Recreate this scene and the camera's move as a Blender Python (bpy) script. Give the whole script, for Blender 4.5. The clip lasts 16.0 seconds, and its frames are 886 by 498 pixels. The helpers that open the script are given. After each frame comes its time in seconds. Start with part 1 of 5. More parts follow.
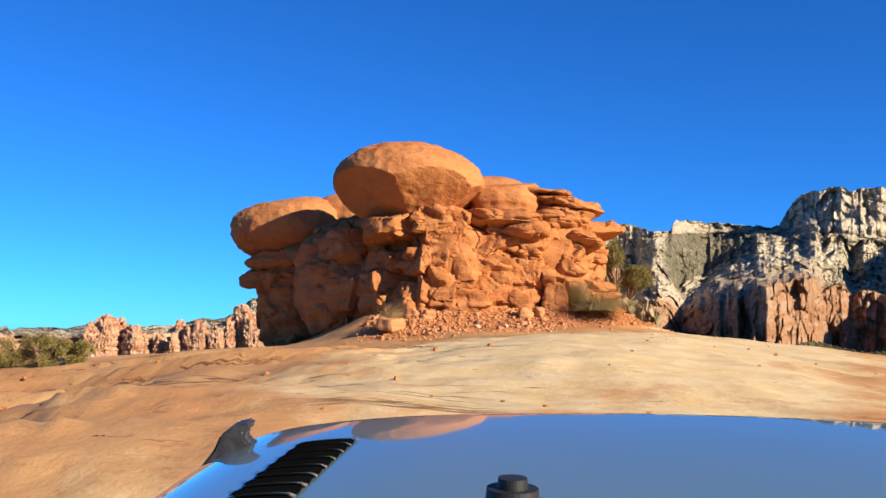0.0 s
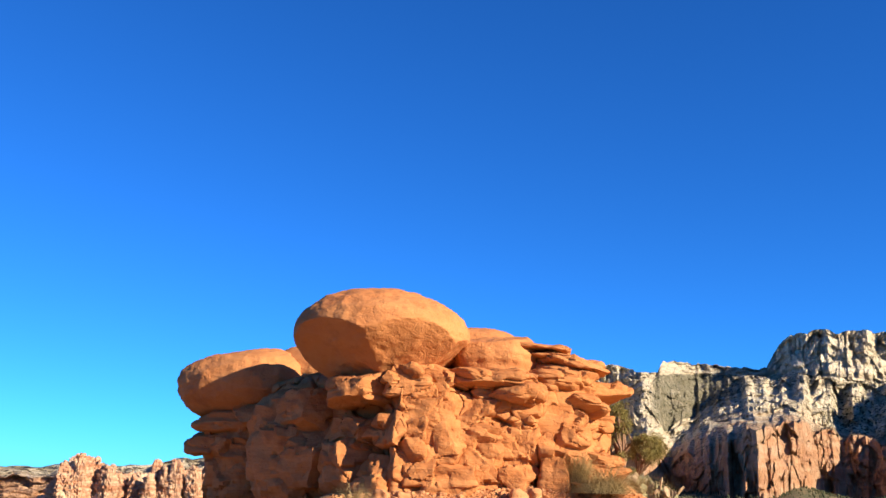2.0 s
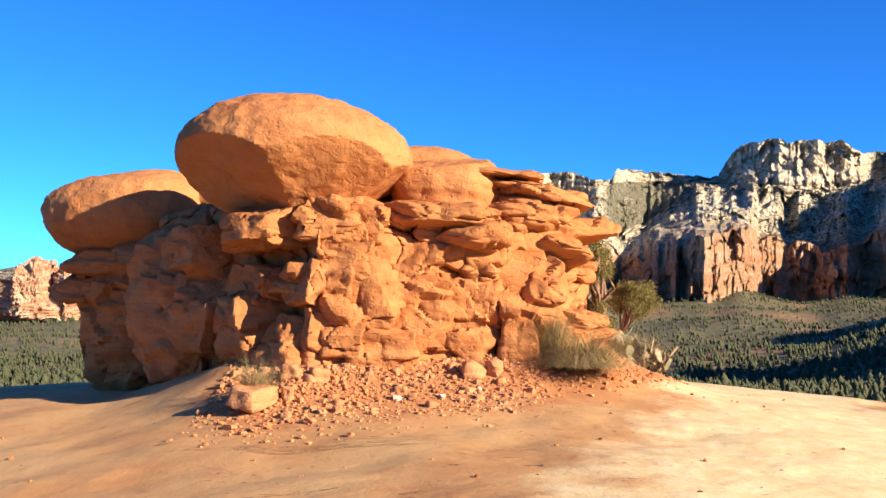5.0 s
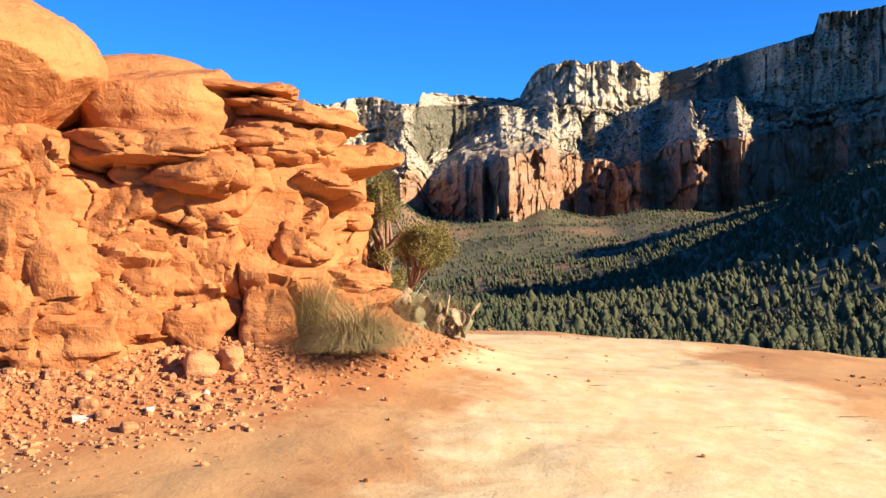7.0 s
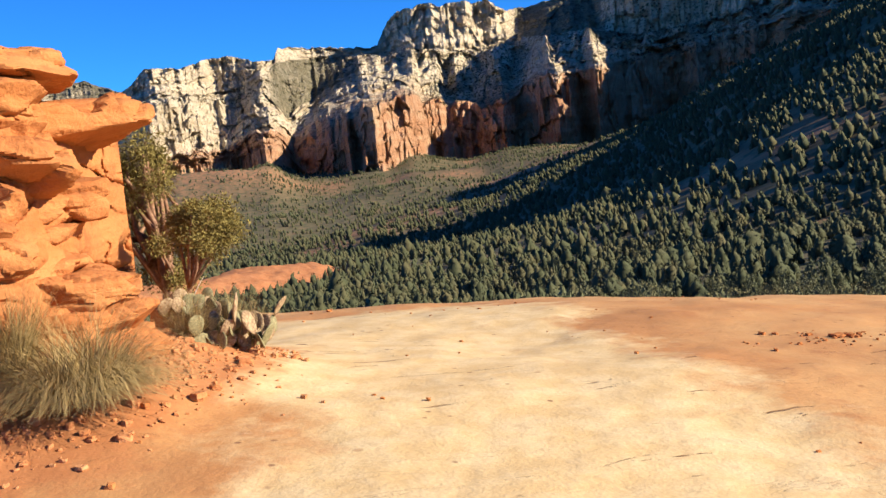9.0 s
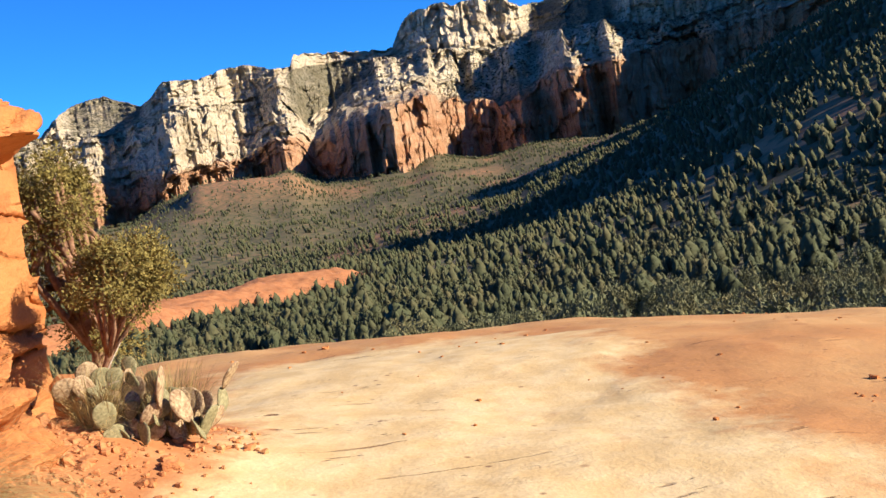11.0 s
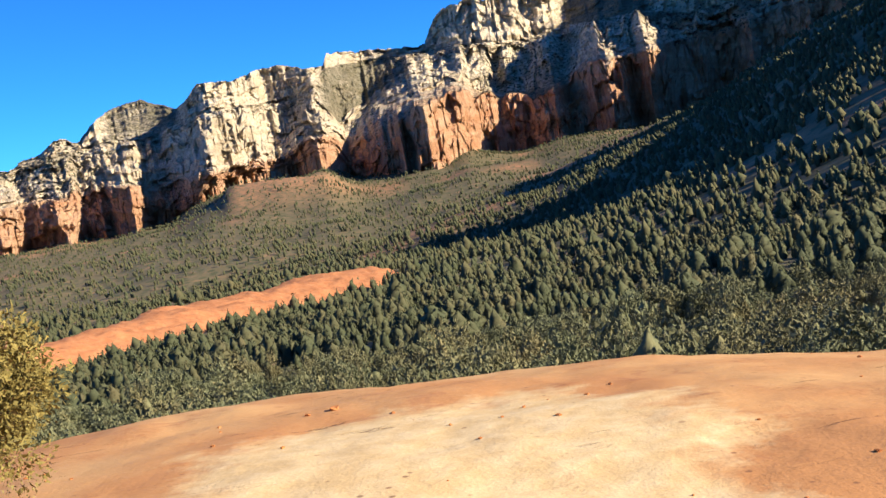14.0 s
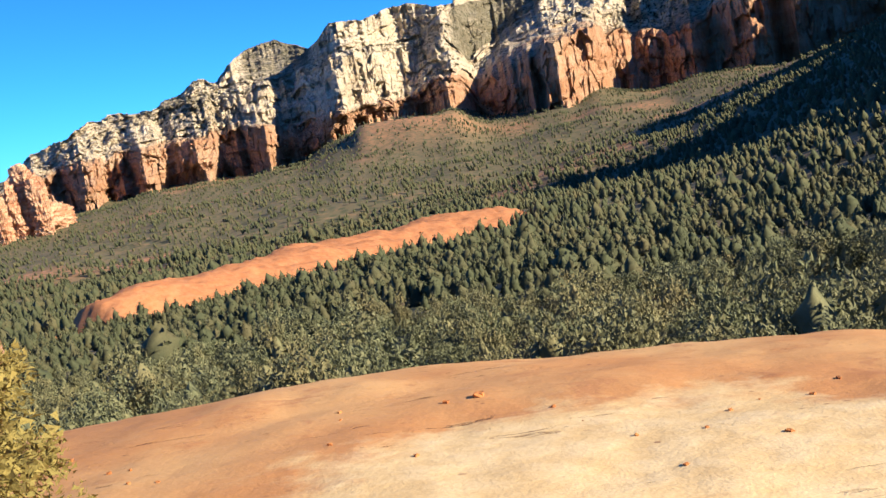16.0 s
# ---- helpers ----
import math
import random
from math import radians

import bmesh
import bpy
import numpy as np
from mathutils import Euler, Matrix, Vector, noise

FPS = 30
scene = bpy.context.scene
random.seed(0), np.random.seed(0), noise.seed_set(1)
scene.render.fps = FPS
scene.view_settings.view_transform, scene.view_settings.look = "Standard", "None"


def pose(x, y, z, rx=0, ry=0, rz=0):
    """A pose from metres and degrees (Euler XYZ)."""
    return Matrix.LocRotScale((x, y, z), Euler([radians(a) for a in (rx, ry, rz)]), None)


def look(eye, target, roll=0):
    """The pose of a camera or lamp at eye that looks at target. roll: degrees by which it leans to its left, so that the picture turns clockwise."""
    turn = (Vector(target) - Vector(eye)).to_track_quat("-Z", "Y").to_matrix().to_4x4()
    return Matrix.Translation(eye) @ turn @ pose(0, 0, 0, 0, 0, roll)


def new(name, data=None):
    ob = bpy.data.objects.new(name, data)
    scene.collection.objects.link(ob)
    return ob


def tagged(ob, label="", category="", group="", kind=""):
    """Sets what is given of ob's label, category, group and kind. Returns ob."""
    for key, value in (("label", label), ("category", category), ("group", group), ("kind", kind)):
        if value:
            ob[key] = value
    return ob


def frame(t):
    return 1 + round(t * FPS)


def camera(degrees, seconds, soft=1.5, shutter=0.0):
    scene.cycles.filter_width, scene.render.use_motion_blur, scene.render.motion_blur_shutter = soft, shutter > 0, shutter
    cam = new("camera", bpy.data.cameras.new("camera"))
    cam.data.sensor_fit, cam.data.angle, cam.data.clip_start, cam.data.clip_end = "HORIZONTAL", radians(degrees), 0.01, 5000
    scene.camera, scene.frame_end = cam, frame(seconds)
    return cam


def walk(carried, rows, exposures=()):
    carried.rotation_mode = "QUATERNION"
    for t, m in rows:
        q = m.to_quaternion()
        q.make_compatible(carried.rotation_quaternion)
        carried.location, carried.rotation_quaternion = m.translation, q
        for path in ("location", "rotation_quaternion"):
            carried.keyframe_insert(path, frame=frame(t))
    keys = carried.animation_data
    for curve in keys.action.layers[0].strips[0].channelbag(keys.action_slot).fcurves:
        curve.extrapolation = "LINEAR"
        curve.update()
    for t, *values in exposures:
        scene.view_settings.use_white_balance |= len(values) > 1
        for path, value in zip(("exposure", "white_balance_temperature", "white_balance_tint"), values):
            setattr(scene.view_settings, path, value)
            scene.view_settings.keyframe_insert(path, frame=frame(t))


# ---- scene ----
cam = camera(49.0, 16.0)
PATH = [
    (0, (1.602, 0.222, -0.322), (1.418, 2.206, -0.151), 1.2),
    (0.5, (1.549, 0.802, -0.187), (1.36, 2.779, 0.05), -0.0),
    (1, (1.472, 1.333, -0.011), (1.277, 3.286, 0.373), 2.3),
    (1.5, (1.49, 1.966, 0.153), (1.312, 3.901, 0.625), 0.9),
    (2, (1.483, 2.694, 0.311), (1.323, 4.636, 0.763), 1.7),
    (2.5, (1.443, 3.306, 0.455), (1.312, 5.252, 0.898), 2.0),
    (3, (1.473, 3.823, 0.642), (1.351, 5.77, 1.084), 1.5),
    (3.5, (1.461, 4.384, 0.768), (1.355, 6.348, 1.131), 1.1),
    (4, (1.444, 4.886, 0.847), (1.355, 6.868, 1.105), 2.0),
    (4.2, (1.439, 5.189, 0.884), (1.353, 7.175, 1.103), 2.0),
    (6.3, (1.708, 8.473, 1.201), (1.836, 10.467, 1.113), 1.7),
    (6.5, (1.811, 8.763, 1.203), (1.994, 10.753, 1.115), 1.6),
    (7, (2.158, 9.432, 1.262), (2.482, 11.404, 1.176), -0.7),
    (7.5, (2.466, 10.108, 1.258), (2.911, 12.053, 1.117), -2.1),
    (8, (2.753, 10.68, 1.245), (3.271, 12.602, 1.054), -2.4),
    (8.5, (3.076, 11.21, 1.289), (3.635, 13.121, 1.104), -5.4),
    (9, (3.28, 11.822, 1.27), (3.844, 13.73, 1.067), -6.0),
    (9.5, (3.493, 12.358, 1.284), (4.048, 14.271, 1.096), -5.9),
    (9.7, (3.573, 12.587, 1.277), (4.123, 14.501, 1.093), -6.0),
    (11.8, (4.242, 14.274, 1.316), (4.753, 16.196, 1.111), -9.7),
    (12, (4.293, 14.398, 1.341), (4.807, 16.321, 1.142), -9.7),
    (12.5, (4.382, 14.784, 1.356), (4.911, 16.705, 1.187), -7.6),
    (13, (4.521, 15.2, 1.358), (5.04, 17.127, 1.215), -7.7),
    (13.5, (4.535, 15.36, 1.424), (5.025, 17.291, 1.251), -9.6),
    (14, (4.654, 15.919, 1.405), (5.099, 17.859, 1.21), -9.8),
    (14.5, (4.776, 16.514, 1.403), (5.156, 18.461, 1.153), -9.9),
    (15, (4.795, 16.91, 1.411), (5.123, 18.864, 1.135), -8.4),
    (15.5, (4.868, 17.278, 1.412), (5.143, 19.243, 1.158), -9.2),
    (15.7, (4.814, 17.403, 1.386), (5.047, 19.371, 1.121), -9.2),
    (16, (4.74, 17.741, 1.354), (4.909, 19.715, 1.082), -10.0),
]
walk(cam, [(t, look(eye, target, roll)) for t, eye, target, roll in PATH],
     exposures=[(0.0, 0.95), (1.5, 1.1), (4.2, 1.35), (6.3, 1.35), (9.0, 1.1), (12.0, 1.22), (16.0, 1.32)])

# ---- light ----
SUN_ELEVATION, SUN_BEARING = 24.5, 119.5      # degrees above the horizon; clockwise from +y
world = bpy.data.worlds.new("sky")
scene.world = world
world.use_nodes = True
sky = world.node_tree.nodes.new("ShaderNodeTexSky")
sky.sky_type, sky.sun_disc = "NISHITA", False
sky.sun_elevation, sky.sun_rotation = radians(SUN_ELEVATION), radians(SUN_BEARING)
sky.altitude, sky.air_density, sky.dust_density, sky.ozone_density = 1400, 0.8, 0.0, 4.0
background = world.node_tree.nodes["Background"]
background.inputs["Strength"].default_value = 0.055
deep = world.node_tree.nodes.new("ShaderNodeMix")
deep.data_type, deep.blend_type = "RGBA", "MULTIPLY"
deep.inputs[0].default_value = 1.0
deep.inputs[7].default_value = (0.21, 0.87, 1.66, 1.0)      # the clear, dry, deep blue of a desert winter sky
world.node_tree.links.new(sky.outputs[0], deep.inputs[6])
world.node_tree.links.new(deep.outputs[2], background.inputs["Color"])
sun = new("sun", bpy.data.lights.new("sun", "SUN"))
sun.data.energy, sun.data.angle, sun.data.color = 5.0, radians(0.53), (1.0, 0.86, 0.66)
sun_way = Vector((math.sin(radians(SUN_BEARING)) * math.cos(radians(SUN_ELEVATION)),
                  math.cos(radians(SUN_BEARING)) * math.cos(radians(SUN_ELEVATION)), math.sin(radians(SUN_ELEVATION))))
sun.matrix_world = look(sun_way * 60, (0, 0, 0))


# ---- noise, meshes and parts ----
def value_noise(p, seed=0):
    """Smooth noise from -1 to 1 at an array of places."""
    p = np.asarray(p, float)
    cell = np.floor(p).astype(np.int64)
    w = p - cell
    w = w * w * w * (w * (w * 6 - 15) + 10)
    out = np.zeros(len(p))
    for k in range(8):
        o = np.array([k & 1, k >> 1 & 1, k >> 2 & 1])
        c = cell + o
        h = (c[:, 0] * 374761393 + c[:, 1] * 668265263 + c[:, 2] * 2147483647 + seed * 1274126177) & 0xFFFFFFFF
        h = ((h ^ (h >> 13)) * 1274126177) & 0xFFFFFFFF
        h = ((h ^ (h >> 16)) * 2246822519) & 0xFFFFFFFF
        h = (h ^ (h >> 15)) & 0xFFFF
        out += np.prod(np.where(o, w, 1 - w), axis=1) * (h / 32767.5 - 1)
    return out


def fbm(p, octaves=4, seed=0, gain=0.5):
    p = np.asarray(p, float)
    total, size = np.zeros(len(p)), 1.0
    for k in range(octaves):
        total += size * value_noise(p * 2.03**k + 17.3 * k, seed + k)
        size *= gain
    return total


def ridged(p, octaves=3, seed=0):
    p = np.asarray(p, float)
    total, size = np.zeros(len(p)), 1.0
    for k in range(octaves):
        total += size * (1 - 2 * np.abs(value_noise(p * 2.1**k + 9.1 * k, seed + k)))
        size *= 0.5
    return total


def cracked(u, v, seed=0):
    """A field of angular cells: each one's own depth with a tilt (-1 to 1), and the distance from its border."""
    first, second = np.full(u.shape, 9.0), np.full(u.shape, 9.0)
    depth = np.zeros(u.shape)
    cu, cv = np.floor(u), np.floor(v)
    for i in (-1, 0, 1):
        for j in (-1, 0, 1):
            gu, gv = cu + i, cv + j
            k = np.sin(gu * 127.1 + gv * 311.7 + seed * 71.7) * 43758.5453
            m = np.sin(gu * 269.5 + gv * 183.3 + seed * 13.1) * 24634.6345
            k, m = k - np.floor(k), m - np.floor(m)
            du, dv = u - gu - k, v - gv - m
            far = np.maximum(np.abs(du), np.abs(dv)) * 0.6 + np.hypot(du, dv) * 0.4
            own = (2 * ((k * 7.31 + m * 3.77) % 1) - 1) + 1.3 * du * (2 * ((m * 5.1) % 1) - 1) + 1.3 * dv * (2 * ((k * 9.7) % 1) - 1)
            closer = far < first
            second = np.where(closer, first, np.minimum(second, far))
            depth = np.where(closer, own, depth)
            first = np.where(closer, far, first)
    return depth, second - first


def grid_faces(rows, cols, closed=False):
    """Quads of a sheet of rows x cols points; closed: the last column meets the first."""
    r, c = np.meshgrid(np.arange(rows - 1), np.arange(cols if closed else cols - 1), indexing="ij")
    r, c = r.ravel(), c.ravel()
    d = (c + 1) % cols
    return np.stack([r * cols + c, r * cols + d, (r + 1) * cols + d, (r + 1) * cols + c], 1)


def mesh_of(name, verts, faces, smooth=True, sharp=None, **values):
    """A mesh from arrays; values: one number for each point, for its material."""
    verts, faces = np.asarray(verts, np.float32), np.asarray(faces, np.int32)
    me = bpy.data.meshes.new(name)
    n, k = faces.shape
    me.vertices.add(len(verts))
    me.vertices.foreach_set("co", verts.ravel())
    me.loops.add(n * k)
    me.loops.foreach_set("vertex_index", faces.ravel())
    me.polygons.add(n)
    me.polygons.foreach_set("loop_start", np.arange(0, n * k, k, dtype=np.int32))
    me.polygons.foreach_set("use_smooth", np.full(n, smooth))
    me.update(calc_edges=True)
    me.validate()
    for key, value in values.items():
        me.attributes.new(key, "FLOAT", "POINT").data.foreach_set("value", np.asarray(value, np.float32))
    if sharp:
        me.set_sharp_from_angle(angle=radians(sharp))
    return me


def part(name, data, material, parent=None, label=""):
    """Links a mesh, or a bmesh, as one object under a thing or a part."""
    if isinstance(data, bmesh.types.BMesh):
        me = bpy.data.meshes.new(name)
        data.to_mesh(me)
        data.free()
        data = me
    if material and not data.materials:
        data.materials.append(material)
    ob = new(name, data)
    ob.parent = parent
    return tagged(ob, label=label)


def thing(name, label, category, group="", kind=""):
    return tagged(new(name), label, category, group, kind)


# ---- materials ----
class Nodes:
    """Short calls for a node material."""

    def __init__(self, name, roughness=0.9, specular=0.2):
        self.material = bpy.data.materials.new(name)
        self.material.use_nodes = True
        self.tree = self.material.node_tree
        self.shader = self.tree.nodes["Principled BSDF"]
        self.shader.inputs["Roughness"].default_value = roughness
        self.shader.inputs["Specular IOR Level"].default_value = specular
        self.place = self.tree.nodes.new("ShaderNodeTexCoord").outputs["Object"]

    def put(self, socket, value):
        if isinstance(value, bpy.types.NodeSocket):
            self.tree.links.new(value, socket)
        else:
            socket.default_value = (*value, 1.0) if isinstance(value, tuple) and len(value) == 3 and socket.type == "RGBA" else value

    def stretch(self, x, y, z):
        node = self.tree.nodes.new("ShaderNodeMapping")
        self.put(node.inputs["Vector"], self.place)
        node.inputs["Scale"].default_value = (x, y, z)
        return node.outputs[0]

    def noise(self, scale, detail=4.0, rough=0.55, vector=None, distortion=0.0):
        node = self.tree.nodes.new("ShaderNodeTexNoise")
        self.put(node.inputs["Vector"], vector or self.place)
        for key, value in (("Scale", scale), ("Detail", detail), ("Roughness", rough), ("Distortion", distortion)):
            node.inputs[key].default_value = value
        return node.outputs["Fac"]

    def cells(self, scale, vector=None, feature="F1"):
        node = self.tree.nodes.new("ShaderNodeTexVoronoi")
        node.feature = feature
        self.put(node.inputs["Vector"], vector or self.place)
        node.inputs["Scale"].default_value = scale
        return node.outputs["Distance"]

    def value(self, name):
        node = self.tree.nodes.new("ShaderNodeAttribute")
        node.attribute_name = name
        return node.outputs["Fac"]

    def chance(self):
        return self.tree.nodes.new("ShaderNodeObjectInfo").outputs["Random"]

    def island(self):
        return self.tree.nodes.new("ShaderNodeNewGeometry").outputs["Random Per Island"]

    def ramp(self, fac, low, high, a=0.0, b=1.0):
        node = self.tree.nodes.new("ShaderNodeMapRange")
        for key, value in (("Value", fac), ("From Min", low), ("From Max", high), ("To Min", a), ("To Max", b)):
            self.put(node.inputs[key], value)
        return node.outputs[0]

    def mix(self, fac, a, b, blend="MIX"):
        node = self.tree.nodes.new("ShaderNodeMix")
        node.data_type, node.blend_type = "RGBA", blend
        self.put(node.inputs[0], fac)
        self.put(node.inputs[6], a)
        self.put(node.inputs[7], b)
        return node.outputs[2]

    def maths(self, how, a, b=0.0):
        node = self.tree.nodes.new("ShaderNodeMath")
        node.operation = how
        self.put(node.inputs[0], a)
        self.put(node.inputs[1], b)
        return node.outputs[0]

    def bump(self, height, distance, strength=1.0):
        node = self.tree.nodes.new("ShaderNodeBump")
        node.inputs["Distance"].default_value, node.inputs["Strength"].default_value = distance, strength
        self.put(node.inputs["Height"], height)
        self.put(self.shader.inputs["Normal"], node.outputs[0])

    def colour(self, value):
        self.put(self.shader.inputs["Base Color"], value)
        return self.material


def sandstone(name, light, mid, dark, bands=7.0):
    n = Nodes(name, 0.92, 0.12)
    layers = n.noise(1.0, 5, 0.6, n.stretch(0.7, 0.7, bands), 0.4)
    grain = n.noise(55, 3, 0.6)
    stain = n.noise(1.7, 5, 0.62)
    c = n.mix(n.ramp(layers, 0.38, 0.62), mid, light)
    c = n.mix(n.ramp(stain, 0.53, 0.70, 0, 0.65), c, dark)
    c = n.mix(n.ramp(n.noise(9, 4, 0.6), 0.45, 0.7, 0, 0.3), c, light)
    c = n.mix(n.ramp(n.chance(), 0, 1, 0, 0.16), c, dark)
    c = n.mix(n.ramp(grain, 0.3, 0.7, 0.0, 0.22), c, dark)
    chips = n.noise(1.0, 3, 0.6, n.stretch(5, 5, 6.5), 1.2)
    c = n.mix(n.ramp(n.noise(2.4, 6, 0.7, n.stretch(1.6, 1.6, 0.5)), 0.58, 0.72, 0, 0.45), c, dark)
    pits = n.ramp(n.cells(11), 0.10, 0.28, 0, 1)
    relief = n.maths("ADD", n.maths("MULTIPLY", layers, 0.34), n.maths("ADD", n.maths("MULTIPLY", n.noise(7, 8, 0.62), 0.30), n.maths("MULTIPLY", grain, 0.10)))
    relief = n.maths("ADD", relief, n.maths("ADD", n.maths("MULTIPLY", chips, 0.35), n.maths("MULTIPLY", pits, 0.10)))
    n.bump(relief, 0.07, 0.9)
    return n.colour(c)


def ground_material():
    """Bare slickrock; 'soil' is red rubble soil by the rock, 'worn' the pale driven track, 'wood' forest floor, 'bare' red clearings."""
    n = Nodes("slickrock", 0.9, 0.15)
    broad, fine, grain = n.noise(0.55, 5, 0.6), n.noise(3.2, 6, 0.62), n.noise(42, 3, 0.6)
    worn = n.ramp(n.maths("ADD", n.value("worn"), n.ramp(n.noise(1.1, 6, 0.65), 0.3, 0.7, -0.25, 0.25)), 0.36, 0.62)
    c = n.mix(n.ramp(broad, 0.38, 0.64), (0.44, 0.215, 0.085), (0.52, 0.31, 0.135))
    c = n.mix(n.ramp(n.noise(1.6, 7, 0.7), 0.56, 0.7, 0, 0.65), c, (0.35, 0.14, 0.056))
    c = n.mix(worn, c, n.mix(n.ramp(fine, 0.4, 0.65), (0.58, 0.42, 0.21), (0.66, 0.52, 0.30)))
    streak = n.noise(2.3, 6, 0.7, n.stretch(0.8, 2.6, 1), 0.5)
    fresh = n.ramp(worn, 0, 1, 1, 0.4)
    c = n.mix(n.maths("MULTIPLY", n.ramp(streak, 0.62, 0.70, 0, 0.5), fresh), c, (0.35, 0.155, 0.066))
    peel = n.noise(1.15, 8, 0.75, None, 0.8)
    c = n.mix(n.maths("MULTIPLY", n.ramp(peel, 0.60, 0.635, 0, 0.55), fresh), c, (0.36, 0.165, 0.075))
    c = n.mix(n.ramp(fine, 0.62, 0.78, 0, 0.35), c, (0.25, 0.14, 0.08))
    c = n.mix(n.ramp(grain, 0.35, 0.7, 0, 0.16), c, (0.22, 0.11, 0.055))
    c = n.mix(n.ramp(n.cells(2.1), 0.035, 0.07, 0.5, 0), c, (0.20, 0.085, 0.04))
    seam = n.ramp(n.noise(0.9, 6, 0.6, n.stretch(0.5, 1.7, 1), 1.1), 0.494, 0.506, 0, 1)
    seam = n.maths("MULTIPLY", n.maths("MULTIPLY", seam, n.maths("SUBTRACT", 1.0, seam)), 4.0)
    seam = n.maths("MULTIPLY", seam, n.ramp(n.noise(0.8, 4, 0.6), 0.5, 0.58))
    c = n.mix(n.maths("MULTIPLY", seam, 0.12), c, (0.20, 0.10, 0.055))
    crack = n.noise(1.0, 5, 0.65, n.stretch(1.5, 6.5, 1), 0.6)
    crack = n.maths("MULTIPLY", n.ramp(crack, 0.655, 0.685), n.ramp(n.noise(0.42, 4, 0.6), 0.46, 0.56))
    # dark lines painted for the shade under thin ledges, where 'ledge' allows
    ledge_shade = n.noise(1.0, 6, 0.62, n.stretch(0.42, 2.6, 1), 0.9)
    ledge_shade = n.maths("MULTIPLY", n.ramp(ledge_shade, 0.60, 0.615), n.ramp(ledge_shade, 0.632, 0.65, 1, 0))
    ledge_shade = n.maths("MULTIPLY", ledge_shade, n.maths("MULTIPLY", n.ramp(n.noise(0.5, 3, 0.6), 0.44, 0.5), n.value("ledge")))
    # below, crack holds both the cracks and the painted ledge shade
    crack = n.maths("MAXIMUM", crack, ledge_shade)
    c = n.mix(n.maths("MULTIPLY", crack, 0.85), c, (0.15, 0.07, 0.034))
    flecks = n.maths("MULTIPLY", n.ramp(n.cells(5.5), 0.08, 0.14, 0.75, 0), n.ramp(n.noise(1.3, 3), 0.52, 0.6))
    c = n.mix(flecks, c, (0.17, 0.08, 0.045))
    soil = n.ramp(n.maths("ADD", n.value("soil"), n.ramp(n.noise(3.5, 5, 0.65), 0.3, 0.7, -0.22, 0.22)), 0.35, 0.65)
    c = n.mix(soil, c, n.mix(n.noise(14, 5, 0.7), (0.33, 0.125, 0.048), (0.45, 0.205, 0.085)))
    floor = n.mix(n.ramp(n.noise(0.13, 6, 0.65), 0.5, 0.68), (0.125, 0.105, 0.058), (0.28, 0.17, 0.09))
    floor = n.mix(n.ramp(n.noise(0.9, 4, 0.6), 0.45, 0.62), floor, (0.14, 0.125, 0.07))
    dots = n.ramp(n.cells(0.22), 0.30, 0.52, 1, 0)
    floor = n.mix(n.maths("MULTIPLY", dots, n.value("wood")), floor, n.mix(n.noise(0.05, 3), (0.05, 0.06, 0.03), (0.11, 0.105, 0.055)))
    c = n.mix(n.value("wood"), c, floor)
    c = n.mix(n.maths("MULTIPLY", n.value("bare"), n.ramp(n.noise(0.25, 5, 0.7), 0.42, 0.55)), c, (0.36, 0.18, 0.095))
    n.bump(n.maths("ADD", n.maths("MULTIPLY", fine, 0.7), n.maths("ADD", n.maths("SUBTRACT", n.maths("MULTIPLY", streak, 0.18), n.maths("ADD", n.maths("MULTIPLY", crack, 0.35), n.maths("MULTIPLY", seam, 0.08))), n.maths("MULTIPLY", grain, 0.12))), 0.03, 0.9)
    return n.colour(c)


def cliff_material():
    """Pale upper and red lower cliffs ('red'), with scrub on the benches ('scrub')."""
    n = Nodes("cliff_rock", 0.95, 0.05)
    layers = n.noise(0.012, 6, 0.65, n.stretch(1, 1, 7.0), 0.3)
    rough = n.noise(0.05, 8, 0.7)
    columns = n.noise(0.085, 5, 0.6, n.stretch(1, 1, 0.10))
    pale = n.mix(n.ramp(layers, 0.4, 0.6), (0.57, 0.47, 0.32), (0.74, 0.64, 0.47))
    pale = n.mix(n.ramp(columns, 0.55, 0.72, 0, 0.32), pale, (0.34, 0.23, 0.14))
    red = n.mix(n.ramp(layers, 0.38, 0.62), (0.50, 0.26, 0.14), (0.60, 0.38, 0.24))
    red = n.mix(n.ramp(columns, 0.55, 0.7, 0, 0.45), red, (0.28, 0.12, 0.065))
    c = n.mix(n.ramp(n.maths("ADD", n.value("red"), n.ramp(n.noise(0.018, 6, 0.65), 0.3, 0.7, -0.35, 0.35)), 0.2, 0.8), pale, red)
    c = n.mix(n.ramp(n.noise(0.22, 6, 0.7), 0.52, 0.66, 0, 0.28), c, (0.20, 0.15, 0.09))
    green = n.mix(n.ramp(n.noise(0.1, 5, 0.6), 0.4, 0.65), (0.05, 0.055, 0.03), (0.12, 0.115, 0.07))
    spots = n.ramp(n.cells(0.17, n.stretch(1, 1, 1.6)), 0.30, 0.46, 1, 0)
    cover = n.maths("ADD", n.value("scrub"), n.ramp(rough, 0.3, 0.7, -0.3, 0.3))
    c = n.mix(n.maths("MULTIPLY", n.ramp(cover, 0.2, 0.5), n.maths("MAXIMUM", spots, n.ramp(cover, 0.6, 1.0, 0, 0.75))), c, green)
    n.bump(n.maths("ADD", n.maths("MULTIPLY", rough, 0.7), n.maths("MULTIPLY", columns, 1.1)), 20.0, 1.0)
    return n.colour(c)


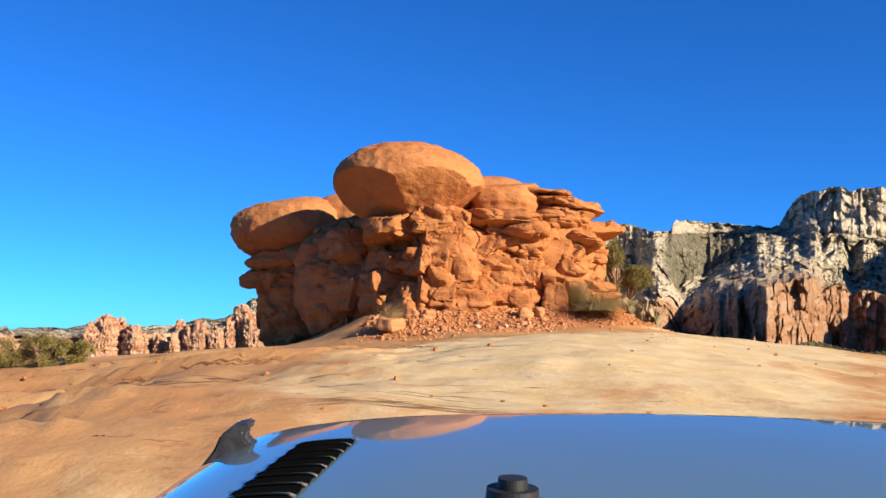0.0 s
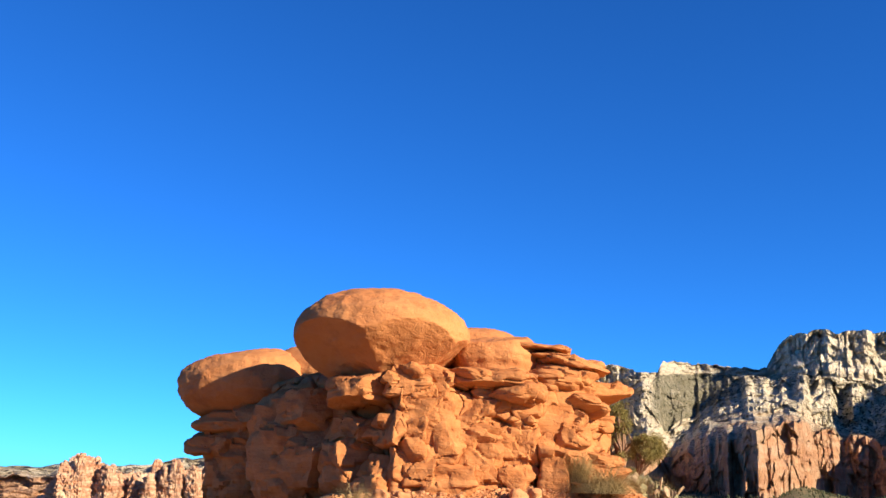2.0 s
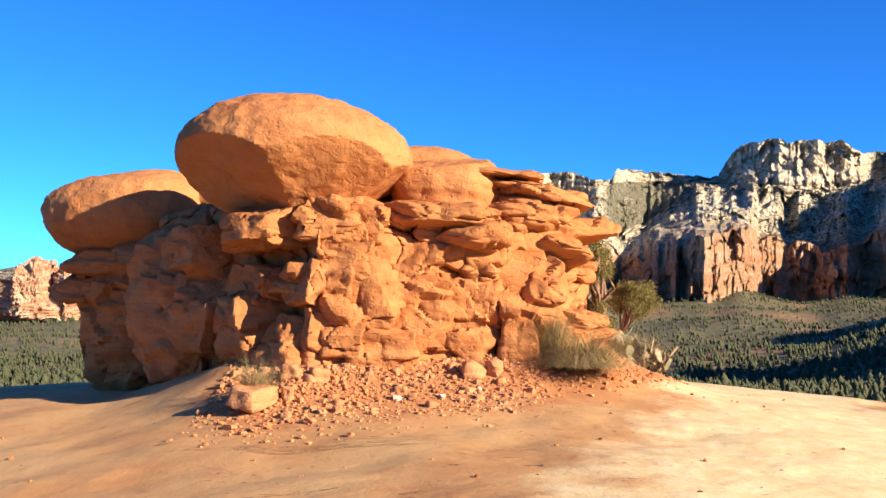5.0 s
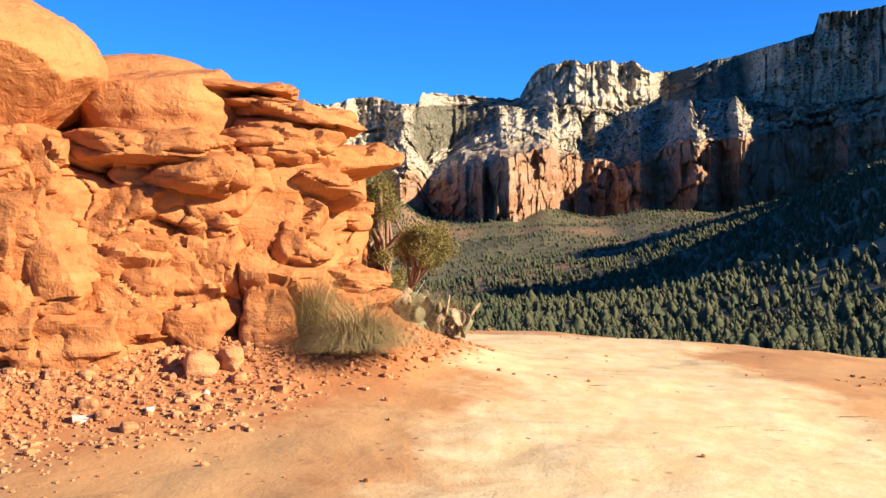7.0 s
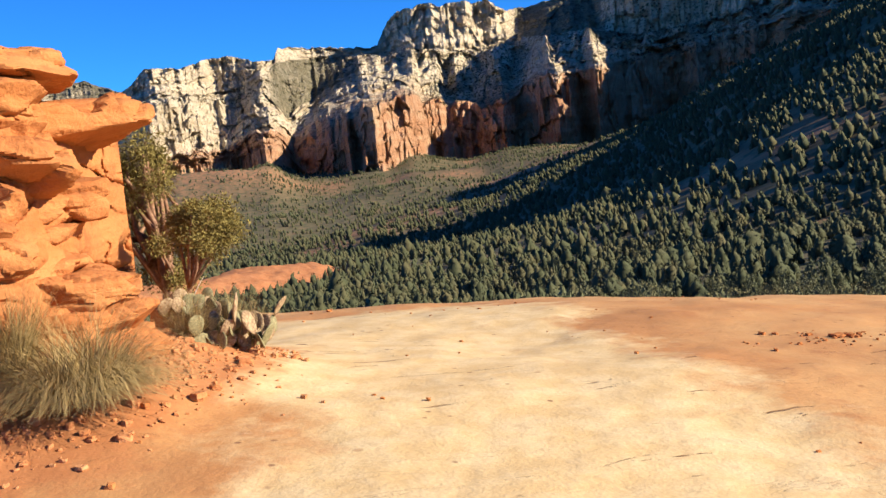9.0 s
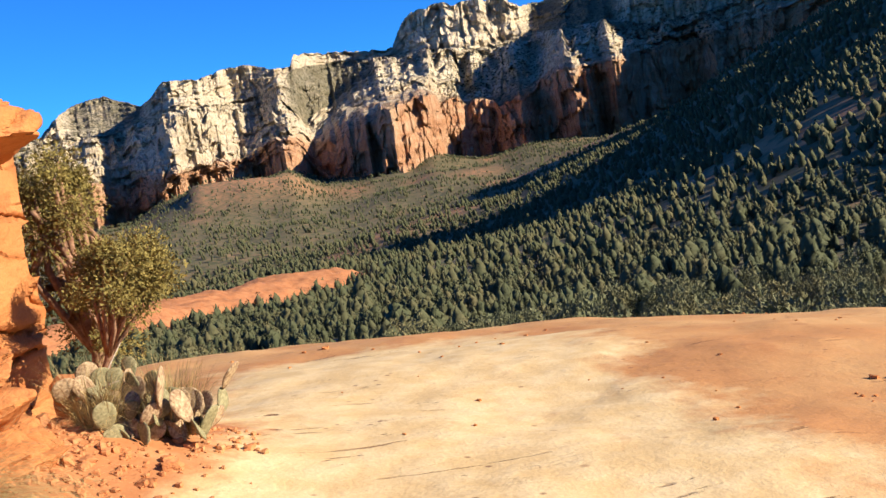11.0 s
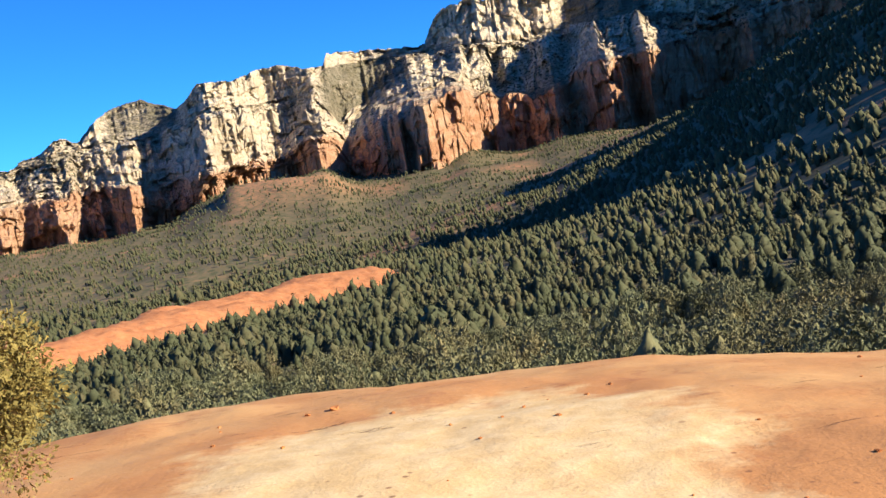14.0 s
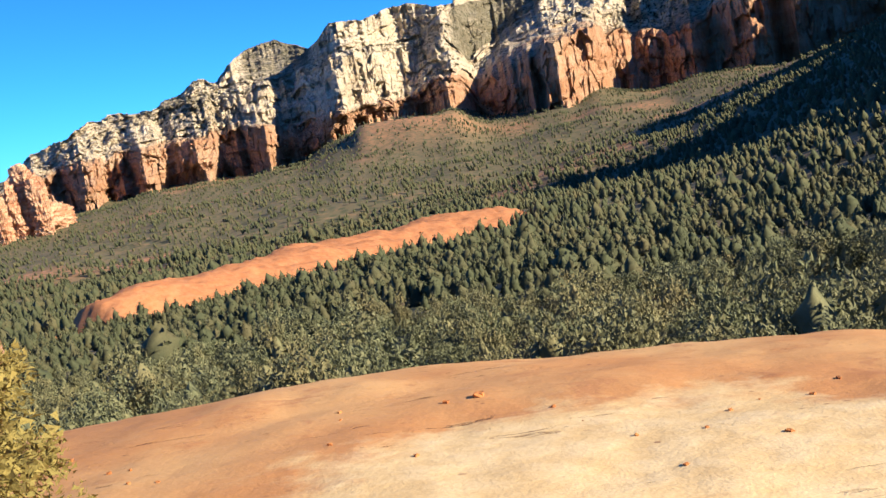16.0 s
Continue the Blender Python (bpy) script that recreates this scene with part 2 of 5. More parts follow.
def leaf_material(name, dark, light, olive, grain=3.0, depth=0.25):
    n = Nodes(name, 0.8, 0.15)
    c = n.mix(n.ramp(n.island(), 0, 1, 0.3, 0.7), dark, light)
    c = n.mix(n.ramp(n.noise(0.16, 4, 0.65), 0.45, 0.66, 0, 0.85), c, olive)
    fine = n.noise(grain, 5, 0.7)
    c = n.mix(n.ramp(fine, 0.42, 0.60, 0.18, 0), c, (0.02, 0.026, 0.014))
    n.bump(fine, depth, 1.0)
    return n.colour(c)


def plain(name, colour, second, roughness=0.8, scale=14.0, specular=0.3, depth=0.004):
    n = Nodes(name, roughness, specular)
    grain = n.noise(scale, 5, 0.6)
    n.bump(grain, depth, 0.6)
    return n.colour(n.mix(n.ramp(grain, 0.35, 0.68), colour, second))


RED_ROCK = sandstone("red_sandstone", (0.52, 0.225, 0.082), (0.43, 0.160, 0.052), (0.19, 0.066, 0.026))
CAP_ROCK = sandstone("smooth_cap_sandstone", (0.53, 0.235, 0.087), (0.46, 0.175, 0.060), (0.26, 0.09, 0.035), 2.0)
STONE = sandstone("loose_sandstone", (0.55, 0.28, 0.13), (0.46, 0.19, 0.075), (0.30, 0.115, 0.05))
PALE_STONE = plain("pale_limestone", (0.55, 0.42, 0.32), (0.66, 0.56, 0.46), 0.9, 20)
GROUND = ground_material()
CLIFF = cliff_material()
FOREST = leaf_material("forest_needles", (0.040, 0.050, 0.025), (0.076, 0.084, 0.042), (0.105, 0.092, 0.045), 3.0, 0.04)
THICKET = leaf_material("thicket_leaves", (0.085, 0.098, 0.050), (0.165, 0.172, 0.092), (0.20, 0.165, 0.075), 3.0, 0.04)
JUNIPER = leaf_material("juniper_scales", (0.12, 0.105, 0.03), (0.30, 0.24, 0.075), (0.34, 0.26, 0.08), 20.0, 0.01)
BARK = plain("juniper_bark", (0.17, 0.085, 0.05), (0.32, 0.20, 0.13), 0.95, 30, 0.1, 0.01)
DEAD_WOOD = plain("bleached_wood", (0.36, 0.29, 0.22), (0.52, 0.45, 0.37), 0.9, 30, 0.1)
PAD = plain("prickly_pear_skin", (0.13, 0.12, 0.06), (0.30, 0.27, 0.15), 0.8, 9)
OLD_PAD = plain("dried_prickly_pear_skin", (0.16, 0.09, 0.05), (0.46, 0.36, 0.22), 0.9, 9)


def grass_material():
    n = Nodes("dry_grass_blades", 0.7, 0.3)
    return n.colour(n.mix(n.island(), (0.15, 0.115, 0.05), (0.52, 0.38, 0.16)))


GRASS = grass_material()


# ---- the ground: a slickrock dome, the valley round it and the rise to the cliffs ----
FACE_X = (-5.0, -3.5, -2.3, -1.3, -0.4, 0.3, 1.0, 1.8, 2.5, 3.0, 3.4, 3.7)     # foot of the rock stack, in plan
FACE_Y = (20.6, 20.2, 18.9, 17.75, 17.2, 17.5, 17.8, 18.0, 18.3, 18.9, 20.0, 21.5)


def face(x):
    return np.interp(x, FACE_X, FACE_Y)


def foot_distance(x, y):
    """Distance in plan from the foot of the stack; 0 inside it."""
    best = np.full(np.shape(x), 99.0)
    px, py = (*FACE_X, 3.1, -4.6, FACE_X[0]), (*FACE_Y, 22.6, 23.2, FACE_Y[0])
    for x0, y0, x1, y1 in zip(px, py, px[1:], py[1:]):
        k = np.clip(((x - x0) * (x1 - x0) + (y - y0) * (y1 - y0)) / ((x1 - x0) ** 2 + (y1 - y0) ** 2), 0, 1)
        best = np.minimum(best, np.hypot(x - x0 - k * (x1 - x0), y - y0 - k * (y1 - y0)))
    inside = (y > face(x)) & (x > FACE_X[0]) & (x < 3.3) & (y < 22.5)
    return np.where(inside, 0, best)


CENTRE = (3.0, 13.0)


def table(az, bearings, values):
    return np.interp(az, bearings, values)


# bearing and distance of the foot of the cliffs; bearing and height, in degrees, at which it shows
WALL_AZ = (-60, -25, 0, 14, 28.5, 31, 35, 38.5, 46, 60)
WALL_FOOT = (1000, 1000, 1050, 1120, 1150, 1150, 1120, 1080, 1000, 900)
FOOT_AZ = (-24, -19, -17.4, -13, -8.2, -5, -2.2, -0.8, 0.2, 1.2, 4.5, 7.6, 8.6, 9.4, 11.1, 13.8, 15.3, 16.6, 18.4, 20, 21.4, 24.5, 26, 32, 45)
FOOT_EL = (-2.3, -2.1, -1.6, -1.55, -1.0, -1.25, -1.2, -0.5, 0.1, 0.5, 0.65, 1.1, -0.2, -1.1, -0.6, -0.6, 0.2, 0.2, -0.4, 0.0, 0.1, -0.3, -0.7, 0.2, 5.5)
# buttresses of the cliffs: bearing, how far they stand out, spread to one side and the other, share of it at each line from the foot up
SPURS = ((0.9, 125, 2.8, 3.5, (0.2, 0.5, 0.7, 1, 1, 1)), (-0.2, 50, 1.5, 1.5, (1, 1, 0.4, 0, 0, 0)), (-4.0, 60, 1.3, 0.9, (1, 1, 0.6, 0.3, 0, 0)),
         (7.0, 65, 1.2, 1.2, (0, 0, 0.2, 1, 1, 1)), (6.8, 70, 1.2, 1.4, (1, 1, 0.3, 0, 0, 0)), (13.2, 190, 4.8, 3.0, (1, 1, 0.7, 0.2, 0, 0)),
         (11.6, 40, 0.3, 0.25, (1, 1, 0, 0, 0, 0)), (16.0, 60, 1.3, 1.5, (0.7, 1, 0.8, 0.4, 0, 0)), (20.8, 70, 1.6, 1.0, (0.6, 1, 1, 0.6, 0, 0)),
         (24.0, 120, 2.4, 1.4, (1, 1, 0.9, 0.3, 0, 0)), (26.3, 110, 1.8, 1.6, (0.6, 1, 1, 0.8, 0.2, 0)), (16.4, 60, 1.8, 5.0, (0, 0, 0, 0.3, 1, 1)),
         (-8.0, 45, 1.0, 1.4, (1, 1, 0.8, 0.6, 0.5, 0.5)), (-11.0, 45, 0.9, 1.4, (1, 1, 0.8, 0.6, 0.5, 0.4)), (-14.4, 50, 1.0, 1.6, (1, 1, 0.8, 0.6, 0.5, 0.4)))


def spur(az, middle, far, before, after):
    """A buttress with one straight and one rounded flank."""
    k = np.where(az < middle, 1 - (middle - az) / before, 1 - ((az - middle) / after) ** 1.5)
    return far * np.clip(k, 0, 1)


def far_height(az, d):
    """Height of the land outside the dome: the forest slope, the valley and the foot of the cliffs."""
    foot = table(az, WALL_AZ, WALL_FOOT) + 10 - sum(spur(az, *s[:4]) * s[4][0] for s in SPURS)
    steep = lambda a: np.tan(np.radians(a))
    slope = table(az, (20, 45), (-8.6, -6.0))
    z120 = 120 * steep(slope)
    z290 = 290 * steep(table(az, (0, 10.4, 17.5, 22.7, 27.8, 32.7, 36, 41, 55), (-6.7, -6.3, -5.9, -4.9, -3.2, -0.7, 1.6, 4.0, 8)))
    z400 = 400 * steep(table(az, (0, 9, 14, 19.5, 23, 26.4, 29.7, 33, 40, 55), (-5.6, -5.5, -4.7, -3.7, -2.6, -1.4, -0.2, 2.0, 5.0, 9)))
    zmid = 590 * steep(table(az, (-20, 0, 10, 20, 30, 40), (-3.8, -2.9, -3.0, -2.4, 0.4, 5.5)))
    zfoot = foot * steep(table(az, (-24, -17, -8, -2.2, 1.2, 4.5, 7, 9, 11, 13.8, 15.3, 18.4, 21.4, 24.5, 26, 32, 45), (-2.4, -1.9, -1.35, -1.4, -0.05, 0.3, 0.4, -0.6, -0.85, -0.8, -0.1, -0.5, -0.2, -0.5, -0.8, 0.1, 5.3)))
    z = np.interp(d, (14, 26, 45), (-2.2, -7.5, -10.8))
    for d0, d1, z0, z1 in ((45, 120, -10.8, z120), (120, 290, z120, z290), (290, 400, z290, z400), (400, 590, z400, zmid), (590, 10000, zmid, zfoot)):
        span = (foot - d0) if d1 > 9000 else (d1 - d0)
        k = np.clip((d - d0) / np.maximum(span, 1), 0, 1)
        z = np.where(d >= d0, z0 + k * (z1 - z0), z)
    mound = 9 * np.exp(-(((d - 840) / 60) ** 2)) * np.clip((az - 0.8) / 0.5, 0, 1) * np.clip((8.0 - az) / 3, 0, 1)
    return z + 1.3 + mound * (1 + 0.3 * np.sin(d / 7.0))


def dome_height(x, y):
    """The bare rock dome that the track crosses."""
    along = np.interp(y, (-30, -6, 0.3, 2, 3.9, 4.9, 8.8, 10.7, 14.4, 17.7, 22, 27, 34), (-7.0, -3.4, -1.95, -1.47, -0.98, -0.78, -0.42, -0.36, -0.28, -0.25, -0.39, -0.80, -2.0))
    axis = np.interp(y, (0, 8, 14, 18), (1.3, 1.5, 2.6, 3.0))
    side = (x - axis) / 2.5
    z = along - 0.375 * (np.sqrt(1 + side**2) - 1) * np.where(side > 0, np.interp(y, (8, 18), (0.95, 0.8)), np.interp(y, (12, 15, 17, 20, 26), (1.2, 0.95, 0.75, 0.55, 0.5)))
    z = z + 0.09 * np.exp(-(((x - 9.5) / 3.5) ** 2) - ((y - 21.5) / 2.5) ** 2)
    return z + 0.5 * np.exp(-(foot_distance(x, y) / 0.9) ** 1.5) * np.clip((x + 3.4) / 2, 0, 1) * np.clip((21.2 - y) / 2.0, 0, 1)


def edge_radius(az):
    return table(az, (-180, -120, -75, -45, -22, 0, 25, 55, 90, 140, 180), (32, 22, 13.0, 15.0, 12.5, 11.8, 12.6, 12.2, 13, 24, 32))


def ground_height(x, y):
    x, y = np.asarray(x, float), np.asarray(y, float)
    dx, dy = x - CENTRE[0], y - CENTRE[1]
    r, az = np.hypot(dx, dy), np.degrees(np.arctan2(dx, dy))
    over = np.clip(r - edge_radius(az), 0, None)
    near = dome_height(x, y) - 0.035 * np.minimum(over, 12) ** 2
    flat = np.stack([x, y, 0 * x], 1)
    near = near + 0.05 * fbm(flat * 0.45, 3, 3) + 0.018 * fbm(flat * 1.7, 4, 5)
    steps = fbm(flat * np.array([0.22, 0.75, 1]), 4, 8) * 3.6
    near = near + 0.05 * (np.floor(steps) + np.clip((steps - np.floor(steps)) * 13, 0, 1)) * np.clip((1.6 - x) / 2.5, 0.12, 1) * np.clip((14 - y) / 3, 0, 1)
    far = far_height(az, np.hypot(x - 4, y - 14)) + 0.012 * np.minimum(r, 330) * fbm(flat * 0.012, 4, 11) * np.clip((r - 30) / 60, 0, 1)
    k = np.clip(over / 15, 0, 1)
    k = k * k * (3 - 2 * k)
    return near * (1 - k) + far * k


def height(x, y):
    return float(ground_height(np.array([x]), np.array([y]))[0])


def clearing(x, y):
    """How far a place lies in the bare strips of red soil on the wooded slope, 0 to 1."""
    best = 0 * x
    for x0, y0, x1, y1, wide in ((106, 200, 126, 160, 5.0), (208, 600, 236, 575, 12.0), (196, 770, 240, 735, 14.0)):
        k = np.clip(((x - x0) * (x1 - x0) + (y - y0) * (y1 - y0)) / ((x1 - x0) ** 2 + (y1 - y0) ** 2), 0, 1)
        best = np.maximum(best, np.clip(1.6 - np.hypot(x - x0 - k * (x1 - x0), y - y0 - k * (y1 - y0)) / wide, 0, 1))
    return best


def build_ground():
    radii = np.concatenate([np.linspace(0.02, 18, 165), 18 * 1.06 ** np.arange(1, 93)])
    turns = np.radians(np.linspace(-180, 180, 760, endpoint=False))
    rr, tt = np.meshgrid(radii, turns, indexing="ij")
    x, y = (CENTRE[0] + rr * np.sin(tt)).ravel(), (CENTRE[1] + rr * np.cos(tt)).ravel()
    z = ground_height(x, y)
    r, az = rr.ravel(), np.degrees(tt.ravel())
    over = r - edge_radius(az)
    soil = np.clip(1.2 - foot_distance(x, y) / np.interp(x, (2.6, 3.6), (2.1, 1.2)), 0, 1) * np.clip((x + 2.2) / 1.4, 0, 1) * np.clip((21.0 - y) / 1.0, 0, 1)
    track = np.interp(y, (-5, 4, 9, 12, 15, 18, 24), (1.4, 1.3, 2.2, 3.8, 4.9, 5.4, 6.0))
    worn = np.clip(1.25 - np.abs(x - track) / np.interp(y, (0, 9, 14, 18, 24), (5.5, 2.6, 2.5, 2.2, 2.4)), 0, 1) * np.clip((25 - y) / 2, 0, 1) * np.interp(y, (4, 10), (0.38, 1.0))
    wood = np.clip((over - 3.5) / 2.5, 0, 1)
    flat = np.stack([x, y, 0 * x], 1)
    d = np.hypot(x - 4, y - 14)
    terrace = np.clip((az - 0.8) / 0.8, 0, 1) * np.clip((9.5 - az) / 2, 0, 1) * np.exp(-(((d - 830) / 75) ** 2))
    bare = 0.8 * terrace + np.clip((fbm(flat * np.array([0.008, 0.02, 1]), 4, 21) - 0.66) * 5, 0, 1) * np.clip((d - 180) / 100, 0, 1) * 0.9
    bare = np.minimum(bare + 1.5 * clearing(x, y), 1)
    me = mesh_of("ground", np.stack([x, y, z], 1), grid_faces(len(radii), len(turns), True)[:, ::-1], soil=soil, worn=worn, wood=wood, bare=bare, ledge=np.clip((2.6 - x) / 1.5, 0, 1) * np.clip((15.5 - y) / 1.5, 0, 1))
    part("ground", me, GROUND)
    tagged(bpy.data.objects["ground"], "bare orange slickrock dome running out into a wooded valley", "ground", kind="structure")


build_ground()


# ---- the cliffs round the valley ----
def build_cliffs():
    """One sheet draped over six lines of the cliffs, from the foot of the red wall to the rim, as bearings and heights seen from the dome."""
    cols = 2000
    az = np.concatenate([np.linspace(-62, -20, 120, endpoint=False), np.linspace(-20, 36, cols - 240, endpoint=False), np.linspace(36, 78, 120)])
    base = table(az, WALL_AZ, WALL_FOOT)
    u = np.radians(az) * 1050
    line = lambda p: np.stack([p, 0 * p, 0 * p], 1)
    crag, tooth = fbm(line(u / 55), 4, 31), fbm(line(u / 9), 3, 35)
    step = np.floor(2.2 * fbm(line(u / 24), 2, 36))
    E = [table(az, FOOT_AZ, FOOT_EL),
         table(az, (-25, -18, -15, -12, -8, -5, -2.4, 0, 4.5, 6.2, 7.6, 8.4, 9.8, 11.5, 12.5, 15.2, 16.5, 19.8, 21, 23, 26, 28.5, 32, 50),
               (-1, -0.3, 0.6, 0.9, 1.0, 1.2, 0.7, 1.0, 1.2, 2.1, 2.0, 0.9, 1.5, 2.2, 2.7, 3.5, 2.8, 2.3, 2.4, 3.6, 3.4, 3.9, 3.9, 6)),
         table(az, (-25, -18, -15, -12, -8, -5, -2.4, 0, 4.5, 6.2, 8, 8.8, 10.3, 13, 15, 16.6, 18.5, 20.8, 23, 26, 32, 50),
               (-0.8, -0.1, 0.8, 1.1, 1.2, 1.4, 0.9, 1.2, 1.4, 2.3, 2.2, 1.9, 3.0, 3.4, 3.9, 3.1, 2.6, 2.6, 3.8, 3.8, 4.4, 6.6)),
         table(az, (-25, -18, -15, -12, -8, -5, -2.4, 0, 1, 6, 7.5, 8.2, 10, 11.5, 13, 14, 16, 18, 20.6, 22, 23.5, 26, 29, 32, 50),
               (-0.5, 0.2, 1.6, 2.2, 3.0, 3.3, 3.2, 4.0, 4.3, 4.2, 3.6, 2.7, 3.6, 4.6, 5.3, 5.5, 5.6, 5.3, 5.1, 5.2, 5.5, 5.6, 5.0, 5.2, 7.6)),
         table(az, (-25, -18, -15, -12, -8, -5, -2.4, 0, 0.9, 4.1, 6.4, 8.1, 11.6, 14, 15.2, 18.5, 20.7, 22.5, 26, 29, 32, 50),
               (-0.2, 0.3, 1.75, 2.4, 3.4, 3.8, 3.6, 4.3, 4.6, 4.6, 4.9, 5.9, 5.9, 5.85, 6.05, 5.7, 5.6, 5.9, 5.95, 5.3, 5.5, 8)),
         table(az, (-40, -24, -18.5, -17.6, -17, -15, -13.5, -12.3, -10, -8.2, -7.4, -6.1, -5, -4.2, -2.6, -0.7, -0.1, 0.7, 2.7, 5.3, 6.6, 7.9, 8.2, 11, 13.9, 14.2, 15.2, 16.5, 20.4, 21.4, 22.3, 24.5, 27.3, 30.2, 30.5, 33.8, 50),
               (-0.8, -0.2, 0.4, 0.6, 1.4, 2.1, 2.87, 2.95, 3.0, 3.65, 4.38, 4.1, 5.1, 5.56, 5.7, 5.0, 5.4, 6.25, 6.15, 6.65, 6.25, 6.1, 6.78, 6.6, 6.42, 6.95, 8.3, 8.5, 8.3, 7.65, 7.5, 7.94, 8.5, 9.2, 10.2, 10.36, 11.5))]
    rugged = table(az, (-20, -6, -4, -1, 1, 13, 22, 23, 30), (1, 1, 0.4, 0.4, 0.6, 1, 1, 0.4, 0.5))
    E[1] = E[1] + 0.22 * tooth
    E[2] = E[2] + 0.15 * crag
    E[2] = np.maximum(E[2], E[1] + 0.12)
    E[3] = E[3] + (0.30 * tooth + 0.2 * crag) * table(az, (7, 8, 12, 13), (1, 0.5, 0.5, 1.3))
    E[4] = np.minimum(E[4] + 0.10 * crag, E[5] - 0.1)
    E[5] = E[5] + (0.09 * tooth + 0.07 * step + 0.05 * crag) * rugged
    butte, gap, hill, behind = np.clip((az - 8) / 2, 0, 1) * np.clip((24 - az) / 2, 0, 1), np.clip((az - 6.9) / 0.9, 0, 1) * np.clip((13.5 - az) / 2, 0, 1), np.clip((az + 5.2) / 0.8, 0, 1) * np.clip((-0.3 - az) / 0.6, 0, 1), np.clip((az - 21.4) / 0.8, 0, 1) * np.clip((27.5 - az) / 1.2, 0, 1)
    wall = np.clip((az - 26.5) / 2, 0, 1)
    R = [0 * az, 20 + 12 * butte, 36 + 115 * butte, 120 + 170 * butte - 50 * wall, 160 + 190 * butte + 60 * gap - 60 * wall, 200 + 190 * butte + 60 * gap + 240 * hill + 240 * behind - 80 * wall, 420 + 70 * butte + 300 * hill + 300 * behind]
    D = [base + r - sum(spur(az, *s[:4]) * s[4][min(k, 5)] for s in SPURS) for k, r in enumerate(R)]
    D[6] = np.where(az > 26, D[5] + 90, D[6])
    E.append(np.where(az > 26, 1.0, np.degrees(np.arctan(D[5] * np.tan(np.radians(E[5])) / D[6])) - 0.15))
    E, D = [E[0] - 1.6] + E, [D[0] - 16] + D
    # for each stretch between lines: rows, whether it is a sheer face, how red, how much scrub
    stretches = ((5, False, (1, 1), 0.2 + 0 * az), (34, True, (1.1, 0.75), 0.10 + 0 * az), (12, False, (0.75, 0.3), 0.04 + 0.42 * butte + 0.1 * (az > 26)),
                 (44, True, (0.25, -0.1), 0.16 + 0.18 * butte), (42, False, (0, 0), 0.36 + 0.65 * gap + 0.05 * butte + 0.25 * (az > 26)), (36, True, (-0.1, -0.1), 0.14 + 0.75 * hill + 0.75 * behind), (6, False, (0, 0), 0.9 + 0 * az))
    ribbed = (1.0, 0.9, 0.8, 0.9, 0.8, 0.8, 1.0, 0.3)
    out, red, scrub, count = [], [], [], 0
    for k, (rows, sheer, reds, green) in enumerate(stretches):
        for r in range(rows + (k == len(stretches) - 1)):
            s = r / rows
            level = (count + r) / 160
            blend = s if not sheer else s + 0.025 * math.sin(s * 6.283 * 5)
            p = lambda across, up: np.stack([u / across + up * 0.2, 0 * u + level * up, 0 * u], 1)
            flute, crack = cracked(u / 22 + 0.35 * fbm(p(40, 3), 2, 57), level * 4.6 + 0.3 * fbm(p(50, 3), 2, 58), 3)
            small, slit = cracked(u / 8.5, level * 17.0 + 0.3 * fbm(p(20, 6), 2, 59), 5)
            ribs = ridged(p(120, 0.8), 2, 43)
            tier = np.floor(level * 13 + 1.3 * crag) * 5.3
            q = lambda across, up: np.stack([u / across + tier, 0 * u + level * up, tier], 1)
            stick = 12 * ribs + 17 * ridged(p(44, 0.9), 3, 45) + 11 * ridged(q(30, 4), 2, 44) + 6 * ridged(p(14, 0.9), 2, 46) + 8 * ridged(q(15, 5), 3, 48) + 7 * flute - 5 * np.exp(-np.abs(crack) / 0.10) + 3.6 * small - 4.0 * np.exp(-np.abs(slit) / 0.12) + 1.6 * fbm(p(5, 40), 3, 47)
            ledge = level * 34 + 1.2 * fbm(p(60, 2), 3, 55)
            stick = stick + (np.floor(ledge) + np.clip((ledge - np.floor(ledge)) * 4, 0, 1) - ledge) * 3.0
            near = np.clip(base / 1000, 0.45, 1)
            d = D[k] + blend * (D[k + 1] - D[k]) - stick * (ribbed[k] + s * (ribbed[k + 1] - ribbed[k])) * near
            el = E[k] + s * (E[k + 1] - E[k]) + 0.05 * fbm(p(9, 60), 2, 49) * (0 < k < 5)
            out.append(np.stack([4 + d * np.sin(np.radians(az)), 14 + d * np.cos(np.radians(az)), d * np.tan(np.radians(el)) + 1.3], 1))
            red.append(reds[0] + s * (reds[1] - reds[0]) + np.where(az < -14, 0.15, 0) + 0.25 * np.clip((az - 25) / 4, 0, 1) * (k < 4))
            scrub.append(green + np.clip(0.12 - ribs * 0.5, 0, 0.4) * (k > 1))
        count += rows
    me = mesh_of("cliffs", np.concatenate(out), grid_faces(len(out), len(az)), smooth=True, sharp=50, red=np.concatenate(red), scrub=np.concatenate(scrub))
    tagged(part("cliff_wall", me, CLIFF), "tall layered cliffs, cream above and red below, with scrubby benches", "cliff", kind="structure")


build_cliffs()


